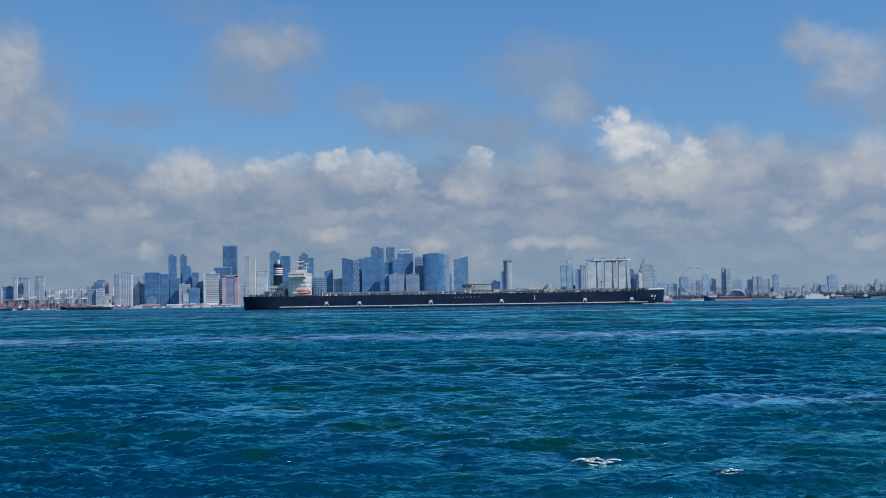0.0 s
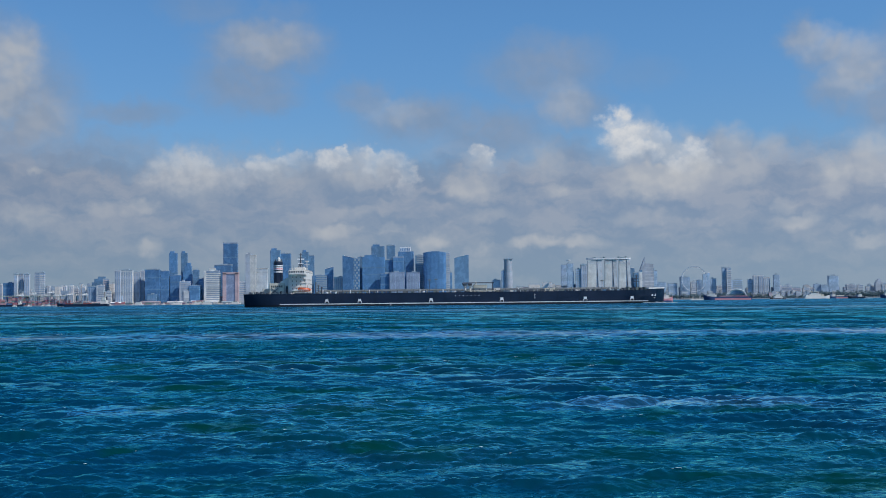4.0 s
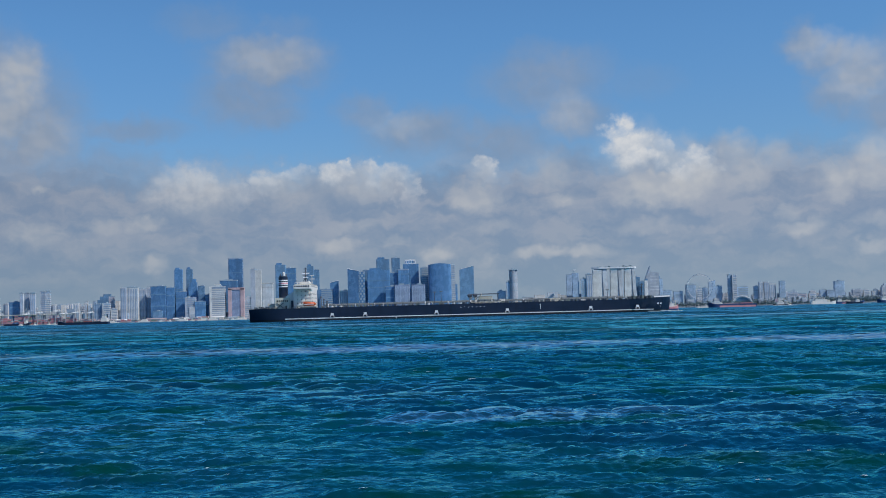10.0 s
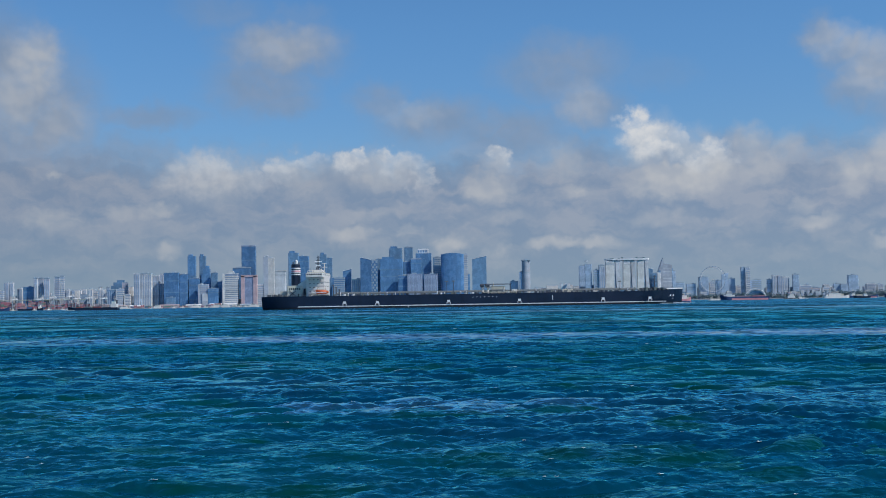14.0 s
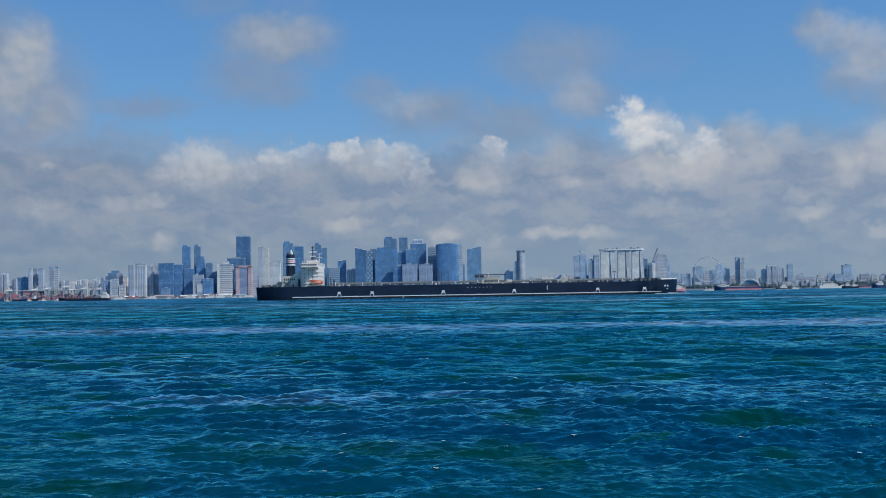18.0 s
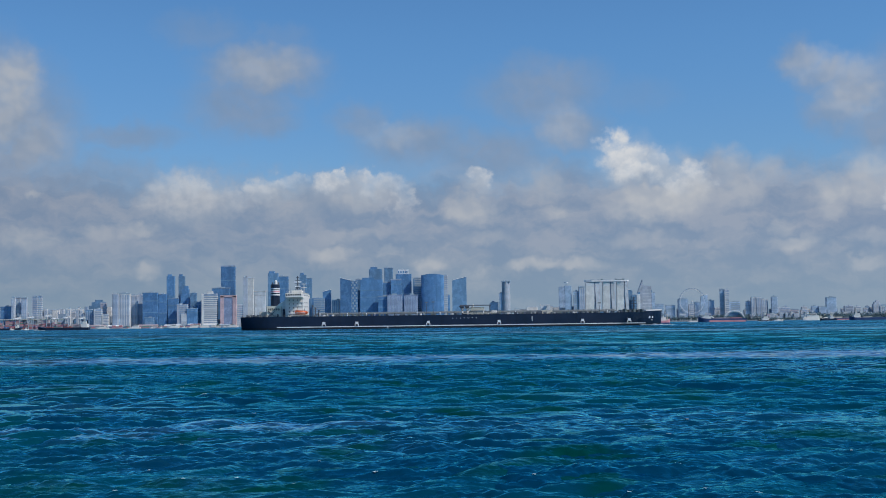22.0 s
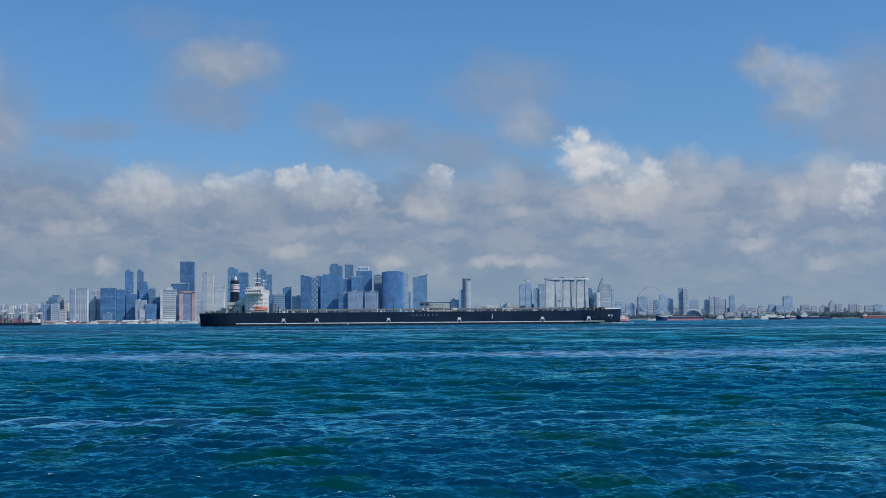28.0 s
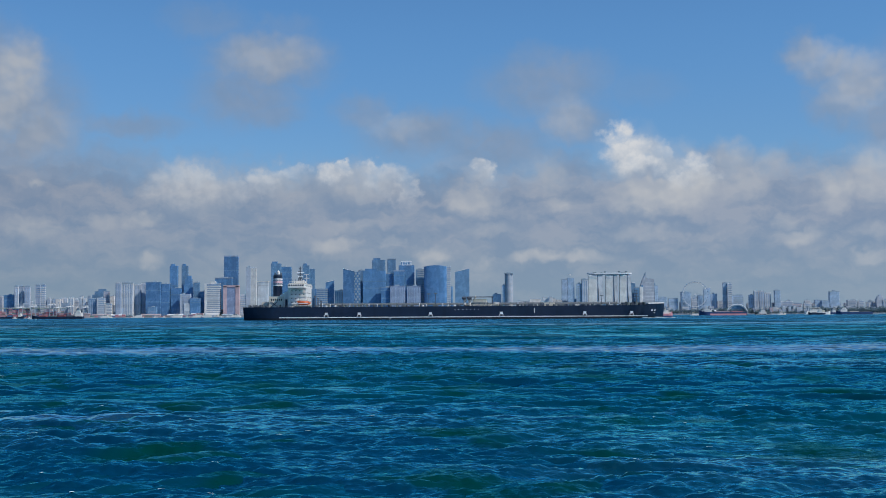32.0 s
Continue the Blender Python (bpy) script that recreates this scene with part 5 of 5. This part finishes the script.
    part("ventilator", rod(B(), (33.8, near + 18, top), (33.8, near + 18, 19.5), 0.9, 0.7), hull_navy, t)
    # stores crane and vents ahead of the bridge
    for a, h in ((55.6, 8.4), (57.8, 6.6), (60.4, 4.6)):
        v = part("deck_ventilator", rod(B(), (a, near + 16, top), (a, near + 16, top + h), 0.45, 0.4, 8), steel_dark, t)
        part("vent_head", rod(B(), (a, near + 16, top + h - 0.2), (a, near + 16, top + h + 0.7), 0.9, 0.7, 8), steel_dark, v)
    part("awning", prism(B(), [(37.6, near + 2.4), (43.6, near + 2.4), (43.6, near + 7.4), (37.6, near + 7.4)], 12.4, 14.0, [12.6, 14.4, 14.4, 12.6]), ship_white, t, "white sloping awning beside the lifeboat")
    part("gantry", box(B(), 30.5, 36, near + 20, near + 21, 21.0, 21.5), ship_cream, t)
    for ob in t.children:
        drop = {"accommodation": 2.4, "deck_edge": 2.4, "window": 2.4, "bridge": 2.4, "bridge_window": 2.4, "front_window": 2.4, "compass_deck": 2.4, "signal_house": 2.4, "rail_post": 2.4,
                "top_rail": 2.4, "mast": 2.9, "satellite_dome": 2.4, "whip_aerial": 2.4, "wing_support": 2.4, "lifeboat": 2.8, "davit": 2.4, "boat_deck": 2.6, "engine_casing": 1.4, "casing_window": 1.4, "stair_flight": 1.2,
                "funnel": 1.0, "gantry": 1.4}.get(ob.name.split(".")[0], 0.0)
        ob.location.z += 0.5 - drop if drop else 0.0
    # aft deck clutter
    rng = random.Random(12)
    for k in range(9):
        a = 3 + 1.9 * k
        part("mooring_winch", box(B(), a, a + rng.uniform(0.8, 1.6), near + rng.uniform(3, 10), near + 12, top, top + rng.uniform(1.0, 2.2), 0.2), steel_dark if k % 2 else pipe_grey, t)
    # railing
    me = solid("railing_post", rod(B(), (0, 0, 0), (0, 0, 1.25), 0.08, 0.08, 5), pipe_grey)
    for k in range(96):
        part("railing_post", me, None, t, at=(2 + 3.25 * k, near + 0.35 if k > 1 else near + 0.9, top))
    for z in (0.65, 1.2):
        part("railing", rod(B(), (2, near + 0.35, top + z), (312, near + 0.35, top + z), 0.05, seg=5), pipe_grey, t)
    # pipes along the cargo deck
    for py, r, z in ((22, 0.45, 1.9), (24.5, 0.55, 2.1), (27, 0.55, 2.1), (30, 0.4, 2.6), (18, 0.3, 1.5)):
        part("cargo_pipe", rod(B(), (58, near + py, top + z), (300, near + py, top + z), r, seg=8), pipe_grey, t)
    me = solid("pipe_stand", box(box(B(), -0.35, 0.35, 16, 32, 0, 1.2), -0.25, 0.25, 16, 16.5, 1.2, 3.2), deck_paint)
    for k in range(40):
        part("pipe_stand", me, None, t, at=(60 + 6.1 * k, near, top))
    part("catwalk", box(B(), 56, 306, near + 33, near + 34.5, top + 1.9, top + 2.2), pipe_grey, t)
    for k in range(42):
        part("catwalk_post", box(B(), 57 + 5.9 * k, 57.3 + 5.9 * k, near + 33, near + 33.3, top, top + 3.2), line_white if k % 6 == 0 else steel_dark, t)
    for k in range(70):
        a = 58 + 3.5 * k + rng.uniform(-2, 2)
        b = rng.uniform(4, 14)
        kind = rng.random()
        if kind < 0.4:
            part("tank_hatch", rod(B(), (a, near + b, top), (a, near + b, top + 1.3), 1.1, 1.1, 10), rng.choice((steel_dark, pipe_grey, line_white)), t)
        elif kind < 0.75:
            part("vent_post", rod(B(), (a, near + b, top), (a, near + b, top + rng.uniform(1.6, 2.8)), 0.28, 0.35, 6), rng.choice((line_white, pipe_grey, steel_dark)), t)
        else:
            part("deck_locker", box(B(), a, a + rng.uniform(1.5, 4), near + b, near + b + 2, top, top + rng.uniform(1.2, 2.0), 0.15), rng.choice((ship_white, pipe_grey, steel_dark, deck_paint)), t)
    # hose cranes and manifold amidships
    part("manifold_tray", box(B(), 176, 200, near + 2, near + 8, top + 0.6, top + 1.4), ship_cream, t)
    for k in range(5):
        part("manifold_pipe", rod(B(), (178 + 4.6 * k, near + 1.8, top + 2.0), (178 + 4.6 * k, near + 20, top + 2.0), 0.5), pipe_grey, t)
    for cx in (175.6, 179.8):
        c = part("hose_crane", rod(B(), (cx, near + 12, top), (cx, near + 12, top + 5.0), 0.9, 0.8, 10), ship_white, t, "white hose-handling crane")
        part("slew_ring", rod(B(), (cx, near + 12, top + 4.8), (cx, near + 12, top + 5.4), 1.5, 1.5, 12), pipe_grey, c)
        part("crane_cab", rod(rod(B(), (cx - 1.5, near + 12, top + 6.5), (cx + 1.5, near + 12, top + 6.5), 1.4, 1.4, 10), (cx - 2.1, near + 12, top + 6.4), (cx - 1.5, near + 12, top + 6.5), 0.7, 1.4, 10), steel_dark, c)
        part("luffing_ram", rod(B(), (cx, near + 11, top + 3.2), (cx + 4.5, near + 11, top + 6.8), 0.3, 0.25, 6), pipe_grey, c)
    part("boom_rest", box(B(), 197.4, 198.2, near + 11.6, near + 12.4, top, top + 7.4), steel_dark, t)
    part("boom", box(box(B(), 176, 199, near + 11.4, near + 11.8, top + 7.0, top + 7.7), 176, 199, near + 13.2, near + 13.6, top + 7.0, top + 7.7), steel_dark, t)
    for k in range(7):
        part("boom_lacing", rod(B(), (182 + 2.4 * k, near + 11.6, top + 7.3), (183.2 + 2.4 * k, near + 13.4, top + 7.3), 0.14, seg=5), steel_dark, t)
    part("king_post", rod(B(), (184.6, near + 16, top), (184.6, near + 16, top + 8.6), 0.4, 0.3, 8), ship_cream, t)
    part("deck_house", box(B(), 182.5, 193.5, near + 14, near + 22, top, top + 5.8, 0.3), ship_cream, t, "cream deckhouse amidships")
    part("deck_house", box(B(), 238.5, 247.5, near + 9, near + 15, top, top + 2.6, 0.3), ship_cream, t, "low cream deckhouse")
    part("deck_house", box(B(), 199, 203.5, near + 14, near + 20, top, top + 3.2, 0.3), ship_white, t)
    # light posts and fore mast
    for px, h in ((147.0, 10.2), (152.4, 10.6), (286.0, 8.2)):
        p = part("light_post", rod(B(), (px, near + 16, top), (px, near + 16, top + h), 0.25, 0.18, 6), steel_dark, t)
        part("lamp_head", box(B(), px - 1.3, px + 1.3, near + 15.8, near + 16.2, top + h - 0.5, top + h + 0.3), pipe_grey, p)
    m = mast(t, 315.8, near + 29, top, top + 13, 3, 0.55)
    part("mast_foot", box(B(), 314.0, 317.6, near + 27, near + 31, top, top + 3, 0.3), steel_dark, m)
    for k in range(6):
        a = 304 + 3.4 * k
        part("mooring_winch", box(B(), a, a + 2.0, near + 22, near + 34, top + 0.4, top + 2.4 + 0.5 * (k % 2), 0.3), deck_paint if k % 2 else steel_dark, t)
    return t


tanker = oil_tanker(-158.8, 964.0)


def bow_wave(x, y, L, seed, high=0.9):
    """White water where the tide breaks on a stem."""
    rng = random.Random(seed)
    bm = B()
    for i in range(90):
        u = rng.random()
        px, py = x + L * (u - 0.25), y + rng.uniform(-1.5, 1.5)
        e = rng.uniform(0.3, 0.9)
        h = high * (1 - u) * rng.uniform(0.4, 1.0) + 0.1
        prism(bm, [(px + e * 1.6 * math.cos(k * 1.05), py + e * math.sin(k * 1.05)) for k in range(6)], -0.3, h)
    tagged(new("bow_foam", solid("bow_foam", bm, foam_mat)), "white water breaking at the ship's stem", "sea foam")


bow_wave(174.0, 974.0, 16.0, 3, 0.9)
bow_wave(162.0, 965.5, 15.0, 4, 0.5)


def work_vessel(name, label, L, beam, top, hull_mat, house, loads, group="", low_mat=None, low=(0.14, 0.86)):
    """A smaller ship, stern at the origin, bow along +x. house: start, end, height of the deckhouse. loads: rows of start, end, height, material."""
    t = thing(name, (0, 0, 0), label, "ship" if L > 35 else "boat", group)
    part("hull", hull(L, beam, -1.0, top, top, full=0.8, sheer=top * 0.6, n=30), hull_mat, t)
    if low_mat:
        part("lower_hull", hull(L, beam, -0.5, top * 0.5, top, full=0.8, off=0.06, n=30, u0=low[0], u1=low[1], deck=False, levels=3), low_mat, t)
    a, b, h = house
    part("deckhouse", box(B(), a, b, -0.38 * beam, 0.38 * beam, top, top + 0.6 * h, 0.3), ship_white, t)
    part("wheelhouse", box(B(), a + 0.15 * (b - a), b - 0.2 * (b - a), -0.42 * beam, 0.42 * beam, top + 0.6 * h, top + h, 0.3), ship_white, t)
    part("wheelhouse_window", box(B(), a + 0.2 * (b - a), b - 0.25 * (b - a), -0.42 * beam - 0.08, -0.42 * beam + 0.02, top + 0.76 * h, top + 0.9 * h), glass_ship, t)
    part("wheelhouse_roof", box(B(), a + 0.1 * (b - a), b - 0.15 * (b - a), -0.45 * beam, 0.45 * beam, top + h, top + h + 0.3), ship_cream, t)
    part("funnel", box(B(), a + 0.02 * (b - a), a + 0.2 * (b - a), -0.15 * beam, 0.15 * beam, top + 0.6 * h, top + 1.15 * h, 0.3), hull_mat, t)
    mast(t, (a + b) / 2, 0, top + h + 0.3, top + h * 1.6 + 1.5, 2, 0.22, ship_cream)
    mast(t, 0.9 * L, 0, top * 1.2, top * 1.2 + 0.6 * h + 2, 1, 0.2, ship_cream)
    for p, q, hh, mm in loads:
        part("cargo_hatch", box(B(), p, q, -0.36 * beam, 0.36 * beam, top, top + hh, 0.3), mm, t)
    me = solid("railing_post", rod(B(), (0, 0, 0), (0, 0, 1.1), 0.06, 0.06, 5), ship_white)
    n = max(5, int(L / 4))
    for k in range(n):
        part("railing_post", me, None, t, at=(0.04 * L + 0.76 * L * k / n, -0.46 * beam, top))
    return t


coaster = work_vessel("coaster", "dark-hulled coastal tanker with a white deckhouse aft", 99, 16, 5.0, hull_navy, (2, 14, 12),
                      [(18, 30, 1.6, pipe_grey), (34, 48, 2.0, hull_red), (52, 66, 1.5, deck_paint), (70, 82, 1.8, hull_red)])
barge_ship = work_vessel("cargo_ship", "long red-sided cargo ship with a dark hull end", 92, 15, 6.5, hull_blue, (68, 86, 6),
                         [(8, 30, 1.4, hull_rose), (34, 62, 1.6, shed_brown)], low_mat=hull_rose, low=(0.02, 0.78))
white_ship = work_vessel("passenger_ship", "white ship with stacked decks lying off the shore", 62, 12, 5.5, ship_white, (10, 40, 11), [(3, 9, 3.5, ship_white), (41, 47, 5, ship_cream), (16, 34, 8.5, ship_white)])
red_ship = work_vessel("cargo_ship", "dark cargo ship with a pale red side off the shore", 72, 13, 5.0, hull_blue, (4, 14, 9), [(18, 36, 3.2, ship_cream), (40, 58, 3.0, pipe_grey)], low_mat=hull_rose, low=(0.2, 0.95))
far_red = work_vessel("cargo_ship", "low red-brown cargo barge lying off the shore", 80, 13, 6.0, hull_red, (4, 14, 7), [(18, 70, 2.5, shed_brown)])
dark_boat = work_vessel("supply_boat", "low dark blue supply boat heading along the shore", 33, 8, 3.6, hull_navy, (6, 14, 5), [(17, 26, 1.0, steel_dark)])
blue_ship = work_vessel("supply_boat", "long blue supply ship heading along the shore", 74, 12, 5.2, hull_blue, (52, 66, 9), [(6, 24, 1.2, pipe_grey), (28, 46, 1.6, ship_cream)])
tug_boat = work_vessel("tug", "small dark tug with a white wheelhouse under way", 30, 9, 2.4, hull_black, (8, 22, 7), [(2, 6, 0.8, steel_dark)])
launch = work_vessel("launch", "small white launch lying off the shore", 15, 5, 2.2, ship_white, (4, 10, 3), [])
pontoon = work_vessel("work_barge", "low white work barge lying off the shore", 28, 7, 1.6, ship_white, (3, 8, 2), [(10, 22, 0.6, ship_white)])
orange_tug = work_vessel("tug", "orange-red harbour tug behind the tanker's bow", 24, 9, 3.4, hull_rose, (9, 20, 5), [(2, 6, 1.2, orange_boat), (18, 22, 1.5, ship_cream)], low_mat=hull_blue, low=(0.02, 0.98))
for ob, at in ((white_ship, (887, 3000, 0)), (red_ship, (964, 3050, 0)), (pontoon, (484, 2400, 0)), (far_red, (1180, 3100, 0)), (launch, (662, 2420, 0)), (orange_tug, (179.5, 1085, 0))):
    ob.matrix_basis = pose(*at)


def wash(vessel, x0, x1, y, high, seed):
    """White water along a moving vessel's side, as a part of it."""
    rng = random.Random(seed)
    bm = B()
    for i in range(60):
        px, e = rng.uniform(x0, x1), rng.uniform(0.4, 1.3)
        prism(bm, [(px + 2.0 * e * math.cos(k * 1.05), y + e * math.sin(k * 1.05)) for k in range(6)], -0.3, high * rng.uniform(0.2, 1.0))
    part("wash", bm, foam_mat, vessel, "white wash along the waterline")


wash(coaster, 84, 104, 7, 0.5, 1)
wash(dark_boat, -14, 1, 3.5, 0.5, 2)
wash(tug_boat, -16, 30, 5.0, 1.0, 3)
wash(blue_ship, -10, 1, 4.0, 0.5, 4)
wash(white_ship, -3, 50, -6.4, 0.5, 5)

# small craft moored off the quay
craft = work_vessel("launch", "small white launch moored off the quay", 17, 6, 2.0, ship_white, (4, 11, 4), [], "moored launches")
craft.matrix_basis = pose(-815, 4395, 0)
rng = random.Random(8)
for x in (-860, -905, -935, -1000, -1050, -1120, -1190, -1420, -1460, -1510, -1560, -1620, -1680, -790):
    copy_thing(craft, pose(x + rng.uniform(-8, 8), 4395 + rng.uniform(-14, 6), 0, 0, 0, rng.choice((0, 180, 20))))

# ships alongside the container quay
feeder = work_vessel("container_ship", "dark blue feeder ship with red containers alongside the quay", 118, 18, 8.0, hull_blue, (4, 15, 13),
                     [(20, 44, 7.5, box_colours[0]), (46, 70, 10.0, box_colours[1]), (72, 96, 5.0, box_colours[0])])
feeder.matrix_basis = pose(-1760, 4396, 0)
feeder_b = work_vessel("container_ship", "navy feeder ship with rust-red containers alongside the quay", 92, 16, 6.5, hull_navy, (74, 84, 12),
                       [(8, 30, 7.5, box_colours[1]), (32, 52, 5.0, box_colours[2]), (54, 70, 7.5, box_colours[0])])
feeder_b.matrix_basis = pose(-1612, 4400, 0)
ferry = work_vessel("ferry", "white harbour ferry lying off the quay", 38, 10, 4.0, ship_white, (6, 30, 7), [], "ferries off the quay")
ferry.matrix_basis = pose(-905, 4392, 0)
for x, y, rz in ((-838, 4386, 180), (-985, 4398, 0), (-1085, 4390, 180), (-772, 4396, 0), (-1240, 4392, 0)):
    copy_thing(ferry, pose(x, y, 0, 0, 0, rz))

# whitecaps: start, end, place across, place away, size
CAPS = ((0.0, 1.9, 3.33, 23.34, 0.45), (0.0, 3.2, 5.2, 21.2, 0.26), (10.8, 14.6, -5.72, 23.6, 0.46), (5.0, 8.2, 1.7, 40.6, 0.32), (5.4, 6.6, 0.7, 20.2, 0.2),
        (15.8, 17.4, 0.9, 22.0, 0.17), (8.4, 9.6, -4.6, 22.9, 0.22), (31.0, 32.0, 13.6, 22.8, 0.42), (6.0, 9.6, 36.2, 130.7, 0.9))


def whitecap(t0, t1, x, y, size):
    """A broken whitecap on the crest nearest to a place at its start; returns it with its place in the sheet's space."""
    sheet = 0 if y < 42 else 1
    at = crest_near(sheet, x + 0.92 * t0, y + 0.06 * t0, 0.4 + 0.012 * y)
    bm = B()
    flakes(bm, random.Random(int(x * 100)), sheet, at[0], at[1], size, 190, at)
    ob = new("foam_patch", solid("foam_patch", bm, foam_mat))
    return tagged(ob, "broken white foam on a small wave crest", "sea foam", "whitecaps on the sea"), at, sheet


caps = [whitecap(*row) for row in CAPS]


# ---- what moves ----
def motions():
    end = 32.0
    steps = [2.0 * i for i in range(17)]
    # the wave trains run across the view, to the boat's left
    walk(sea_long, [(s, pose(-0.92 * s, -0.06 * s, 0.02 * math.sin(s * 1.1))) for s in steps])
    walk(sea_middle, [(s, pose(-0.92 * s, -0.06 * s, 0)) for s in steps])
    walk(sea_far, [(s, pose(-0.45 * s, -0.05 * s, 0)) for s in steps])
    walk(sea_cross, [(s, pose(-0.68 * s, 0.04 * s, 0.02 * math.sin(s * 0.9 + 1))) for s in steps])
    for ob, x, y, vx, rz in ((coaster, -641, 2350, -1.75, 180), (barge_ship, 593.5, 2350, -0.36, 180), (dark_boat, 840, 2400, -2.85, 180),
                             (blue_ship, 982, 2500, -3.3, 180), (tug_boat, 676, 2400, -1.1, 180)):
        walk(ob, [(s, pose(x + vx * s, y, 0.05 * math.sin(s), 0, 0, rz)) for s in steps])
    walk(foam_near, [(s, pose(-0.92 * s, -0.06 * s, 0.02 * math.sin(s * 1.1))) for s in steps])
    walk(foam_out, [(s, pose(-0.92 * s, -0.06 * s, 0)) for s in steps])
    # whitecaps: each breaks on a crest, rides with it and sinks away
    for (ob, (cx, cy, cz), sheet), (t0, t1, *_) in zip(caps, CAPS):
        near = sheet == 0

        def ride(s, z):
            return (s, pose(cx - 0.92 * s, cy - 0.06 * s, z + (0.02 * math.sin(s * 1.1) if near else 0.0)))
        rows = [ride(0.0, cz if t0 == 0 else cz - 0.5)]
        if t0 > 0.8:
            rows.append(ride(t0 - 0.6, cz - 0.5))
        n = 6
        rows += [ride(t0 + (t1 - t0) * k / n, cz) for k in range(n + 1) if t0 + (t1 - t0) * k / n > 0]
        if t1 < 31:
            rows += [ride(t1 + 0.8, cz - 0.5), ride(end, cz - 0.5)]
        walk(ob, rows)


motions()
